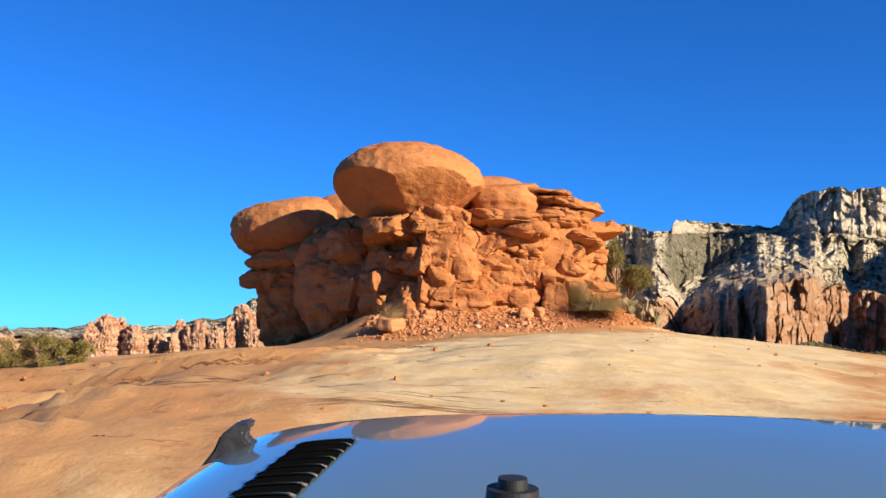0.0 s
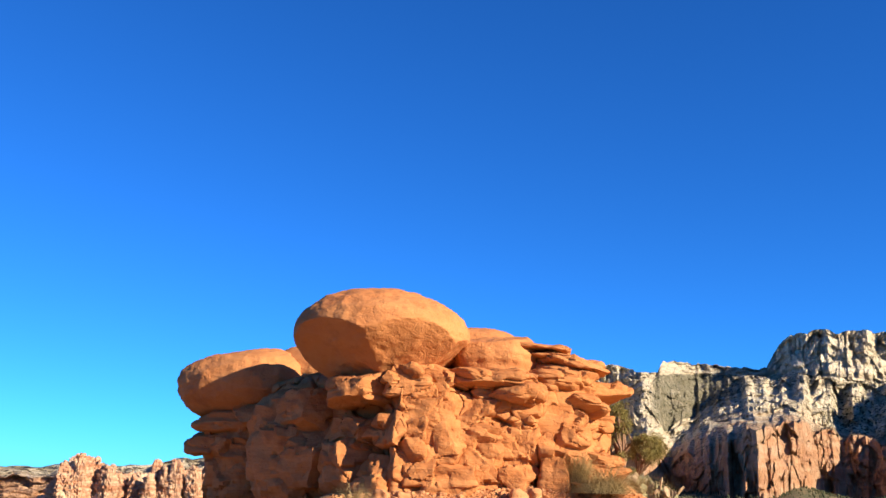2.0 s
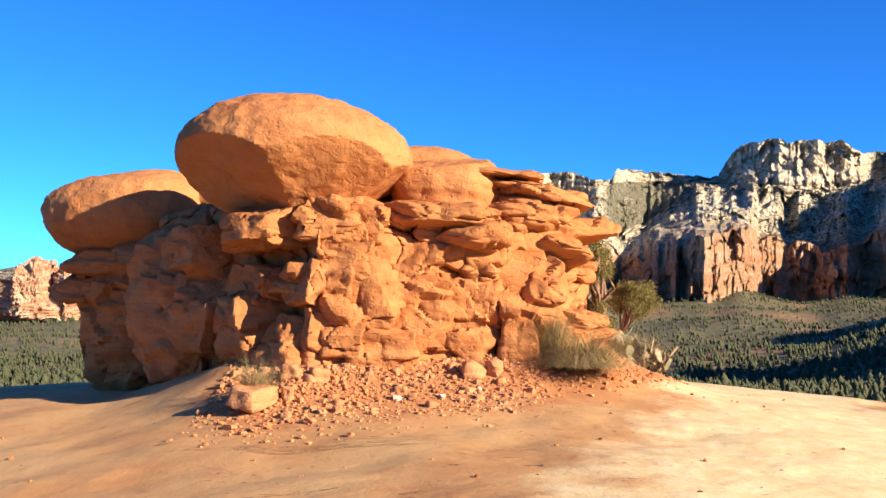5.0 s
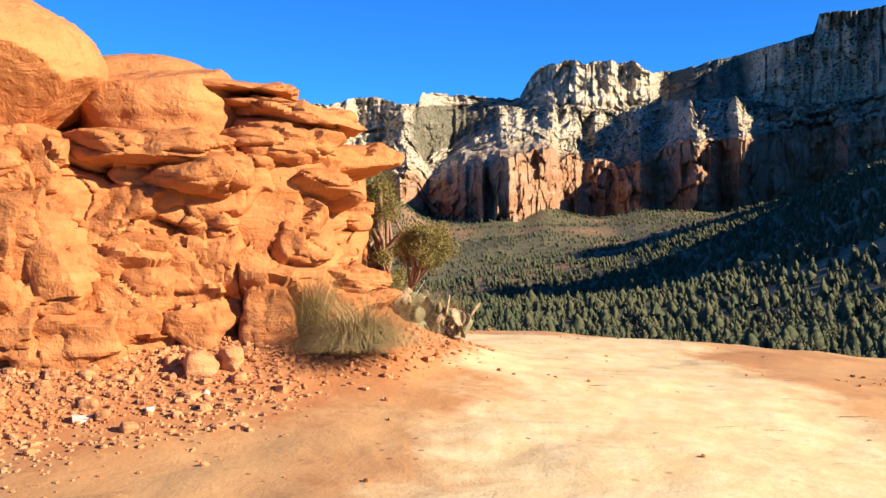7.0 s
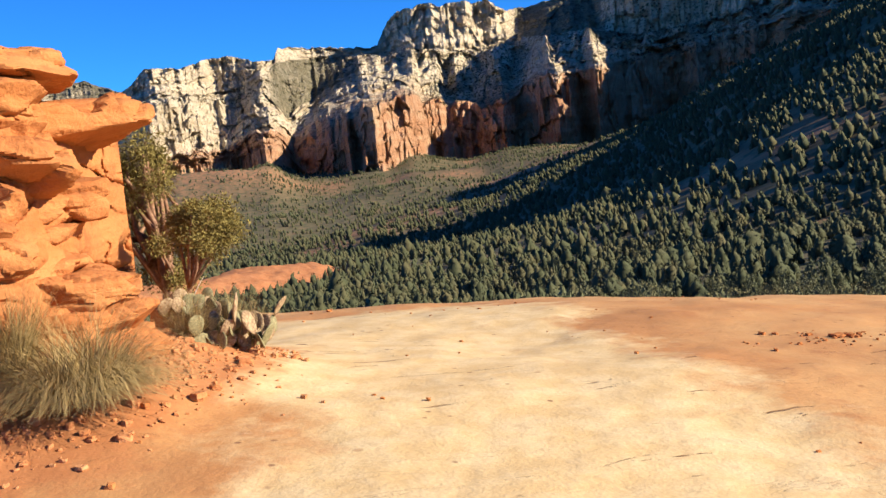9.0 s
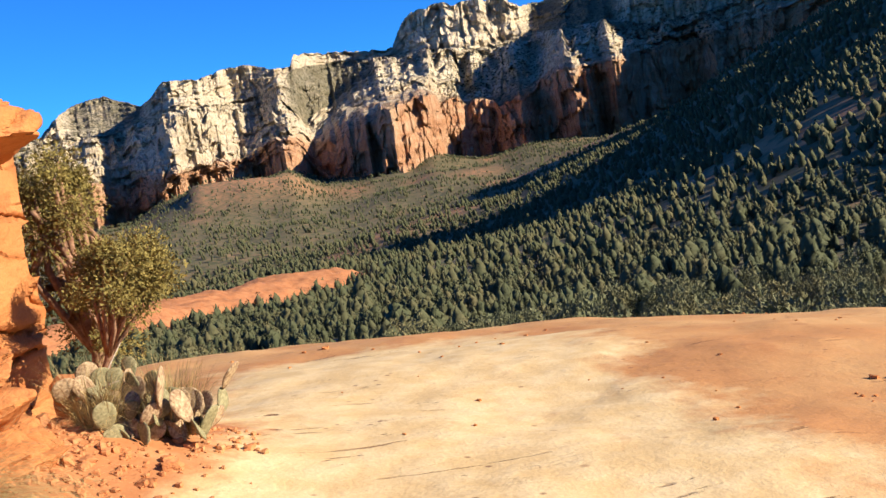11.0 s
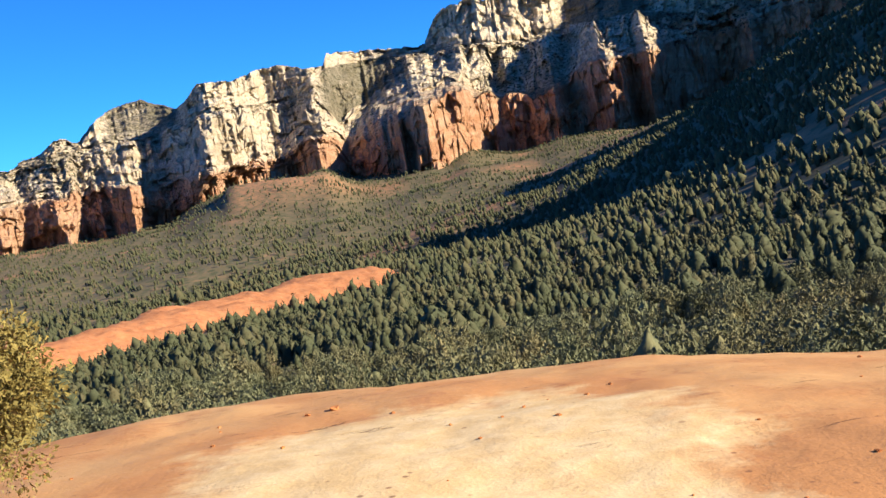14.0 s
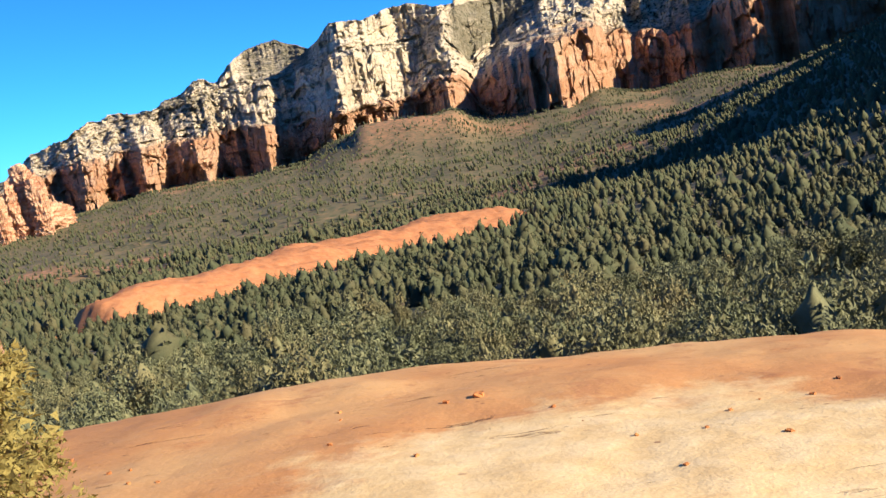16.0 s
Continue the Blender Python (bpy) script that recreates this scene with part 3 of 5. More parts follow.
def build_shade_ridge():
    """A steep ridge added out of view on the sunny side, ending in a tall fin, to shade a strip of the valley's woods.
    """
    rows, cols = 40, 260
    along = np.array([math.sin(radians(SUN_BEARING)), math.cos(radians(SUN_BEARING))])
    across = np.array([-along[1], along[0]])
    t, v = np.meshgrid(np.linspace(-1, 1, rows), np.linspace(300, 760, cols), indexing="ij")
    # crest heights set by where the added ridge's shadow has to end
    crest = np.interp(v, (300, 318, 328, 350, 374, 382, 425, 450, 560, 700, 760), (-40, 80, 200, 208, 200, 180, 183, 206, 218, 200, -40))
    flat = np.stack([v.ravel() / 14, t.ravel(), 0 * v.ravel()], 1)
    crest = crest + 3 * fbm(flat * np.array([1, 0, 0]), 4, 71).reshape(v.shape)
    z = -30 + (crest + 30) * (1 - np.abs(t) ** 1.4)
    u = 402 + 105 * t + 6 * ridged(flat * np.array([1, 3, 1]), 3, 73).reshape(v.shape)
    x, y = u * along[0] + v * across[0], u * along[1] + v * across[1]
    me = mesh_of("shade_ridge", np.stack([x.ravel(), y.ravel(), z.ravel()], 1), grid_faces(rows, cols), red=0.8 - 0.003 * z.ravel(), scrub=0.3 + 0 * t.ravel())
    tagged(part("shade_ridge", me, CLIFF), "unseen red and cream rock ridge added to shade the valley woods", "mountain", kind="structure")


build_shade_ridge()


# ---- rock pieces ----
TEMPLATES = {}


def cube_points(n):
    """The points of a cube from -1 to 1 with n squares along each edge, welded, and its quads."""
    if n not in TEMPLATES:
        seen, verts, faces = {}, [], []
        for axis in range(3):
            for sign in (-1, 1):
                ids = np.zeros((n + 1, n + 1), int)
                for i in range(n + 1):
                    for j in range(n + 1):
                        p = [0, 0, 0]
                        p[axis], p[(axis + 1) % 3], p[(axis + 2) % 3] = sign * n, 2 * i - n, 2 * j - n
                        ids[i, j] = seen.setdefault(tuple(p), len(verts))
                        if ids[i, j] == len(verts):
                            verts.append(p)
                for i in range(n):
                    for j in range(n):
                        q = [ids[i, j], ids[i + 1, j], ids[i + 1, j + 1], ids[i, j + 1]]
                        faces.append(q if sign > 0 else q[::-1])
        TEMPLATES[n] = np.array(verts) / n, np.array(faces)
    return TEMPLATES[n]


def rock_mesh(size, seed, power=6.0, n=16, rough=0.10, strata=0.05, cuts=5, taper=0.0, undercut=0.0, planes=(), sharp=34, at=(0, 0, 0), chip=0.0):
    """A broken, weathered block: a rounded box with facets knocked off, layers and pits."""
    rng = random.Random(seed)
    cube, faces = cube_points(n)
    p = cube / ((np.abs(cube) ** power).sum(1) ** (1 / power))[:, None]
    half = np.array(size) / 2
    knocks = [(Vector(way).normalized(), reach) for way, reach in planes]
    for _ in range(cuts):
        way = Vector((rng.uniform(-1, 1), rng.uniform(-1, 0.3), rng.uniform(-0.7, 0.9))).normalized()
        knocks.append((way, rng.uniform(0.64, 0.93) * float((np.abs(np.array(way)) ** (power / (power - 1))).sum() ** ((power - 1) / power))))
    for way, reach in knocks:
        way = np.array(way)
        p = p - np.clip(p @ way - reach, 0, None)[:, None] * way
    p[:, :2] *= (1 - taper * p[:, 2])[:, None]
    if undercut:
        p[:, :2] *= (1 - undercut * np.clip(-p[:, 2], 0, 1) ** 1.5)[:, None]
    q = p * half
    where = q + np.array(at) + seed * 3.7
    out = p / np.linalg.norm(p, axis=1)[:, None]
    m = float(half.min())
    push = rough * m * fbm(where * 1.1 / m ** 0.6, 4, seed % 97) + rough * 0.4 * m * ridged(where * 3.1 / m ** 0.5, 3, 5 + seed % 89)
    push += 0.018 * min(1, rough * 9) * fbm(where * 9, 3, 7)
    layer = fbm(where * np.array([0.9, 0.9, 7.0]), 3, 9)
    steep = 1 - np.abs(out[:, 2]) ** 2
    if chip:
        bend = 0.5 * fbm(where * 1.6, 2, 15)
        across = where[:, 0] * 0.85 + where[:, 1] * 0.5
        large, seam = cracked(across / 0.70 + bend, where[:, 2] / 0.45 + 0.4 * fbm(where * 2.1, 2, 19), seed % 31)
        tiny, slit = cracked(across / 0.24 + bend, where[:, 2] / 0.18 - bend, seed % 29)
        push = push * 0.7 + chip * (0.045 * large - 0.05 * np.exp(-seam / 0.05) + 0.013 * tiny - 0.016 * np.exp(-slit / 0.08))
    q = q + out * push[:, None] + out * np.array([1, 1, 0.1]) * (strata * layer * steep)[:, None]
    return mesh_of("rock", q, faces, sharp=sharp)


def rock(parent, name, x, y, z, w, d, h, seed, material=None, yaw=0, pitch=0, roll=0, label="", **shape):
    """A piece of rock whose front, towards -y, stands at y."""
    if name == "block":
        w, h, y = w * 1.24, h * 1.22, y + 0.09
        shape["power"] = shape.get("power", 6.0) + 6
    if name in ("block", "layer", "plate", "ledge", "stem", "core"):
        shape["chip"] = 1.0
        shape["n"] = int(shape["n"] * 1.25) if "n" in shape else 22
        shape["strata"] = shape.get("strata", 0.05) * 0.45
        shape["rough"] = shape.get("rough", 0.1) * 0.65
    me = rock_mesh((w, d, h), seed, at=(x, y, z), **shape)
    ob = part(name, me, material or RED_ROCK, parent, label)
    ob.matrix_basis = pose(x, y + d / 2, z, pitch, roll, yaw)
    return ob


STACK = thing("rock_formation", "tall stack of weathered red sandstone blocks capped by rounded boulders", "rock formation")

# the solid inside, just behind the blocks
def core(left, right, low, high, seed, back=0.02):
    """A stretch of the face as one rugged mass that follows the foot line."""
    rows, cols = int((high - low) / 0.016), int((right - left) / 0.014)
    z, x = np.meshgrid(np.linspace(low, high, rows), np.linspace(left, right, cols), indexing="ij")
    z, x = z.ravel(), x.ravel()
    w = np.stack([x, 0 * x, z], 1)
    warp = 0.35 * fbm(w * 1.3, 3, seed + 4)
    big, crack = cracked(x / 0.95 + warp, z / 0.62 + 0.35 * fbm(w * 1.4, 3, seed + 5), seed)
    small, gap = cracked(x / 0.36 + 2 * warp, z / 0.25 + 0.5 * fbm(w * 2.5, 3, seed + 6), seed + 2)
    y = face(x) + back + 1.2 * np.clip((x - 2.45) / 0.45, 0, 1) ** 2 + 0.04 * fbm(w * np.array([1.6, 1, 2.2]), 4, seed)
    y = y + np.clip((-0.35 - x) / 0.25, 0, 1) * (0.24 + 0.34 * np.exp(-(((z - 1.2) / 0.24) ** 2)) + 0.20 * np.exp(-(((z - 0.55) / 0.15) ** 2)))
    y = y - 0.16 * big + 0.26 * np.exp(-np.abs(crack) / 0.045) - 0.026 * small + 0.03 * np.exp(-np.abs(gap) / 0.06) + 0.010 * fbm(w * np.array([2, 1, 16]), 3, seed + 1)
    y = y + 0.5 * np.clip((z - high + 0.25) / 0.25, 0, 1) ** 2
    front = np.stack([x, y, z], 1)
    rear = np.stack([x[-cols:] * 0.55 + 0.3, y[-cols:] * 0 + 20.6, 0 * x[-cols:] + high - 0.1], 1)
    foot = rear - (0, 0, high - low)
    faces = [grid_faces(rows, cols)]
    last, n = (rows - 1) * cols, rows * cols
    for c in range(cols - 1):
        faces.append(np.array([[last + c, last + c + 1, n + c + 1, n + c], [n + c, n + c + 1, n + cols + c + 1, n + cols + c]]))
    part("face", mesh_of("face", np.concatenate([front, rear, foot]), np.concatenate(faces), sharp=45), RED_ROCK, STACK)


core(-2.9, 3.1, -0.3, 1.9, 3)
rock(STACK, "core", 0.6, 18.1, 0.7, 4.4, 3.4, 2.7, 901, n=30, power=5, cuts=0, rough=0.10, strata=0.07)
rock(STACK, "core", -1.75, 18.55, 0.55, 2.2, 3.0, 2.6, 903, yaw=-44, n=34, power=2.8, cuts=3, rough=0.24, strata=0.14)
rock(STACK, "core", 2.05, 18.75, 0.85, 1.45, 2.4, 2.2, 904, n=30, power=4.0, cuts=4, rough=0.14, strata=0.09)

# the large boulder on top, overhanging to one side, and the smooth boulders behind
rock(STACK, "capstone", -0.72, 16.75, 2.35, 2.78, 2.9, 1.62, 11, CAP_ROCK, yaw=8, roll=1, n=54, power=2.25, cuts=0, rough=0.045, strata=0.012, undercut=0.30, sharp=25,
     planes=(((-0.55, -0.62, -0.50), 0.74), ((0.25, -0.9, -0.42), 0.80), ((0, 0, -1), 0.80), ((0.9, -0.2, -0.5), 0.86)), label="large smooth overhanging sandstone boulder")
rock(STACK, "boulder", 1.0, 18.05, 2.2, 1.6, 2.2, 0.95, 12, CAP_ROCK, n=30, power=2.8, cuts=2, rough=0.06, strata=0.03, sharp=40)
rock(STACK, "boulder", 0.7, 19.2, 2.35, 1.9, 2.0, 1.05, 13, CAP_ROCK, n=22, power=2.4, cuts=0, rough=0.05, strata=0.02, sharp=60)
rock(STACK, "boulder", -3.62, 19.75, 1.82, 2.5, 3.0, 1.36, 14, CAP_ROCK, yaw=-6, roll=-5, n=40, power=2.6, cuts=0, rough=0.07, strata=0.02, undercut=0.16, sharp=60, label="rounded mushroom-shaped sandstone cap")
rock(STACK, "boulder", -2.4, 20.4, 2.05, 1.9, 2.2, 1.25, 15, CAP_ROCK, n=24, power=2.4, cuts=0, rough=0.06, strata=0.02, sharp=60)
rock(STACK, "stem", -3.45, 20.1, 0.30, 2.2, 2.5, 2.7, 16, n=40, power=2.6, yaw=-30, cuts=3, rough=0.16, strata=0.12, taper=-0.03)
rock(STACK, "stem", -3.8, 20.05, 1.15, 1.3, 1.4, 0.40, 17, n=18, rough=0.16, strata=0.08)
rock(STACK, "stem", -3.1, 19.8, 1.25, 1.2, 1.2, 0.36, 18, n=18, rough=0.16, strata=0.08)
rock(STACK, "stem", -3.05, 19.62, 0.32, 0.45, 0.9, 0.42, 19, n=14, rough=0.18, roll=12)
rock(STACK, "stem", -4.2, 20.1, 0.75, 0.7, 1.2, 0.40, 20, n=14, rough=0.18, strata=0.06)

# the blocks of the face, from the top down
rock(STACK, "plate", 1.72, 18.19, 2.37, 1.15, 1.7, 0.20, 21, n=18, power=4, cuts=7, rough=0.15, strata=0.03, roll=4)
rock(STACK, "plate", 1.95, 18.24, 2.24, 1.3, 1.6, 0.20, 22, n=18, power=4, cuts=7, rough=0.17, strata=0.05, roll=6)
rock(STACK, "plate", 2.32, 18.19, 2.10, 1.10, 1.7, 0.34, 23, n=20, power=3.6, cuts=7, rough=0.18, strata=0.06, yaw=16, roll=5)
rock(STACK, "ledge", 2.12, 17.99, 1.82, 1.2, 1.5, 0.40, 24, n=20, power=3.4, cuts=7, rough=0.17, strata=0.06, yaw=10, roll=6)
rock(STACK, "block", -0.18, 17.12, 1.67, 0.66, 1.0, 0.46, 26, n=18, cuts=7, rough=0.10)
rock(STACK, "block", 0.22, 17.30, 1.66, 0.36, 1.0, 0.46, 27, n=14, cuts=7, rough=0.10)
rock(STACK, "block", -0.1, 17.20, 1.26, 0.66, 0.9, 0.42, 28, n=16, cuts=7, rough=0.17)
rock(STACK, "block", 0.30, 17.25, 1.18, 0.34, 0.8, 0.55, 29, n=14, cuts=7, rough=0.14)
rock(STACK, "ledge", 1.02, 17.49, 1.78, 1.5, 1.3, 0.34, 30, n=24, power=3.6, cuts=5, rough=0.13, strata=0.045, roll=3)
rock(STACK, "ledge", 1.42, 17.46, 1.56, 0.95, 1.2, 0.34, 31, n=22, power=2.8, cuts=7, rough=0.15, strata=0.03, yaw=14, roll=3, undercut=0.2)
rock(STACK, "block", 0.84, 17.52, 1.20, 0.58, 1.0, 0.50, 32, n=18, cuts=7, rough=0.16)
rock(STACK, "block", 1.46, 17.72, 1.14, 0.60, 1.0, 0.34, 33, n=16, power=3.2, cuts=7, rough=0.17, undercut=0.3)
rock(STACK, "block", 2.12, 18.02, 1.18, 0.52, 0.9, 0.34, 34, n=16, cuts=7, rough=0.16, yaw=14)
rock(STACK, "ledge", 2.40, 18.09, 1.47, 0.80, 1.3, 0.40, 35, n=18, power=3.4, cuts=7, rough=0.18, strata=0.05, yaw=22, undercut=0.2)
rock(STACK, "block", 2.58, 18.6, 1.18, 0.42, 1.0, 0.26, 36, n=12, cuts=7, rough=0.14, yaw=30)
rock(STACK, "block", 1.88, 17.92, 0.84, 0.32, 0.8, 0.52, 37, n=14, cuts=7, rough=0.17, roll=8)
rock(STACK, "block", 2.27, 18.02, 0.96, 0.46, 0.9, 0.34, 38, n=14, cuts=7, rough=0.17, yaw=10)
for z0, high, end, front, seed in ((0.12, 0.30, 3.20, 18.1, 201), (0.36, 0.26, 3.12, 18.2, 202), (0.58, 0.26, 3.02, 18.25, 203), (0.80, 0.22, 2.66, 18.3, 204), (0.98, 0.20, 2.70, 18.35, 205), (1.14, 0.18, 2.72, 18.4, 206),
                                   (1.30, 0.22, 2.58, 18.35, 207), (1.50, 0.18, 2.62, 18.3, 208), (1.98, 0.20, 2.66, 18.3, 209), (2.12, 0.18, 2.70, 18.3, 210)):
    rock(STACK, "layer", end - 0.62, front, z0, 1.24, 1.7, high * 1.25, seed, n=24, power=5, cuts=6, rough=0.22, strata=0.05, yaw=22 + seed % 7 * 2, roll=seed % 5 - 1)
rock(STACK, "layer", 2.55, 18.95, 1.72, 1.45, 1.5, 0.46, 212, n=28, power=4, cuts=2, rough=0.10, strata=0.03, yaw=30, undercut=0.22, planes=(((0.3, -0.5, -0.8), 0.72),))
rock(STACK, "block", 0.33, 17.22, 0.74, 0.58, 0.9, 0.56, 40, n=18, cuts=7, rough=0.17, roll=-8)
rock(STACK, "block", 0.90, 17.52, 0.62, 0.60, 0.9, 0.56, 41, n=18, cuts=7, rough=0.10)
rock(STACK, "block", 0.92, 17.60, 0.95, 0.52, 0.9, 0.18, 42, n=14, cuts=7, rough=0.17, strata=0.05)
rock(STACK, "block", 1.46, 17.76, 0.68, 0.52, 0.9, 0.60, 43, n=16, power=3.6, cuts=5, rough=0.13, strata=0.02)
rock(STACK, "block", -0.11, 17.12, 0.84, 0.38, 0.8, 0.55, 44, n=16, cuts=7, rough=0.16)
rock(STACK, "block", -0.50, 17.26, 0.92, 0.44, 0.8, 0.40, 45, n=16, power=3.2, cuts=7, rough=0.10)
rock(STACK, "block", -1.0, 17.5, 0.86, 0.66, 0.9, 0.46, 46, n=18, power=3.2, cuts=7, rough=0.17, yaw=-44)
rock(STACK, "block", -1.0, 17.2, 1.52, 0.82, 1.0, 0.38, 47, n=18, power=3.4, cuts=7, rough=0.16, roll=-6, yaw=-44)
rock(STACK, "block", -0.55, 17.22, 0.28, 0.62, 0.9, 0.52, 48, n=18, power=3.4, cuts=7, rough=0.17, yaw=-44)
rock(STACK, "block", -1.15, 17.6, 0.35, 0.72, 0.9, 0.66, 49, n=18, power=3.6, cuts=7, rough=0.18, yaw=-44)
rock(STACK, "block", 0.06, 17.15, 0.38, 0.46, 0.8, 0.44, 50, n=16, cuts=7, rough=0.14)
rock(STACK, "block", 0.50, 17.20, 0.22, 0.66, 0.9, 0.44, 51, n=18, cuts=7, rough=0.14, strata=0.06)
rock(STACK, "block", 1.02, 17.45, 0.18, 0.52, 0.9, 0.50, 52, n=16, cuts=7, rough=0.10)
rock(STACK, "block", 1.46, 17.60, 0.20, 0.46, 0.9, 0.44, 53, n=16, cuts=7, rough=0.16)
rock(STACK, "block", 2.05, 17.72, 0.44, 0.42, 0.8, 0.66, 54, n=18, cuts=7, rough=0.17, taper=0.1)
rock(STACK, "block", -1.75, 18.15, 0.5, 0.9, 1.0, 0.8, 55, n=18, power=3.6, cuts=7, rough=0.18, yaw=-44)
rock(STACK, "block", -1.9, 18.3, 1.25, 0.9, 1.0, 0.6, 56, n=18, power=3.4, cuts=7, rough=0.18, yaw=-44)
rock(STACK, "block", -2.45, 19.00, 0.3, 0.8, 1.0, 0.7, 57, n=16, cuts=7, rough=0.18, yaw=-44)


# ---- loose stones at the foot ----
def stone(x, y, w, h, seed, label="angular red sandstone block lying on the soil", material=None, name="stone"):
    me = rock_mesh((w, w * 0.8, h), seed, n=9, rough=0.13, strata=0.02, cuts=5)
    ob = part(name, me, material or STONE)
    ob.matrix_basis = pose(x, y, height(x, y) + h * 0.30, 0, 0, seed * 37 % 360)
    return tagged(ob, label, "stone", "stones at the foot of the rock")


stone(1.5, 17.35, 0.27, 0.20, 61)
stone(1.72, 17.42, 0.20, 0.20, 62)
stone(-0.45, 16.85, 0.22, 0.17, 63)
stone(-0.15, 16.88, 0.20, 0.16, 64)
stone(-0.75, 16.3, 0.50, 0.26, 65, "flat slab of red sandstone fallen from the rock")
stone(-0.40, 16.4, 0.16, 0.15, 66)
stone(1.15, 16.75, 0.10, 0.05, 67, "small pale white stone on the red soil", PALE_STONE)
stone(0.72, 16.6, 0.13, 0.05, 68, "small pale white stone on the red soil", PALE_STONE)
stone(1.55, 16.95, 0.09, 0.05, 69, "small pale white stone on the red soil", PALE_STONE)
stone(3.36, 19.62, 0.42, 0.34, 71, "rounded red sandstone block under the juniper")
lying = random.Random(8)
for k in range(36):
    x = lying.uniform(-0.6, 3.1)
    y = float(face(x)) - abs(lying.gauss(0.5, 0.5)) - 0.25
    s = lying.uniform(0.04, 0.12)
    stone(x, y, s, s * 0.7, 100 + k)


def scatter(name, label, places, size, seed, material, category):
    """Small broken stones as one mesh."""
    rng = np.random.default_rng(seed)
    cube, faces = cube_points(2)
    n = len(places)
    p = cube / ((np.abs(cube) ** 4).sum(1) ** 0.25)[:, None]
    s = size * rng.lognormal(0, 0.5, n)
    p = p[None] * (s[:, None] * rng.uniform(0.5, 1.0, (n, 3)))[:, None] * rng.uniform(0.72, 1.25, (n, len(p), 1))
    a = rng.uniform(0, 6.28, n)
    x = p[:, :, 0] * np.cos(a)[:, None] - p[:, :, 1] * np.sin(a)[:, None]
    y = p[:, :, 0] * np.sin(a)[:, None] + p[:, :, 1] * np.cos(a)[:, None]
    ground = ground_height(places[:, 0], places[:, 1])
    v = np.stack([x + places[:, :1], y + places[:, 1:2], p[:, :, 2] * 0.7 + ground[:, None] + 0.2 * s[:, None]], 2)
    f = faces[None] + (np.arange(n) * len(cube))[:, None, None]
    me = mesh_of(name, v.reshape(-1, 3), f.reshape(-1, 4), smooth=False)
    return tagged(part(name, me, material), label, category, kind="stuff")


rng = np.random.default_rng(5)
x, y = rng.uniform(-1.3, 4.3, 36000), rng.uniform(15.0, 20.3, 36000)
near = foot_distance(x, y)
keep = (near > 0.05) & (rng.uniform(0, 1, 36000) < 0.9 * np.exp(-(near / np.interp(x, (1.8, 2.6), (1.1, 0.6))) ** 2)) & (y < 19.9)
x, y = x[keep], y[keep]
scatter("rubble", "loose red rubble and soil banked against the rock", np.stack([x, y], 1), 0.0165, 6, STONE, "rubble")
x, y = rng.uniform(-6, 11, 420), rng.uniform(2, 25, 420)
keep = foot_distance(x, y) > 0.8
clump = np.stack([rng.normal(8.8, 0.35, 60), rng.normal(18.9, 0.2, 60)], 1)
scatter("pebbles", "dark pebbles strewn on the bare slickrock", np.concatenate([np.stack([x, y], 1)[keep], clump]), 0.016, 7, RED_ROCK, "pebbles")


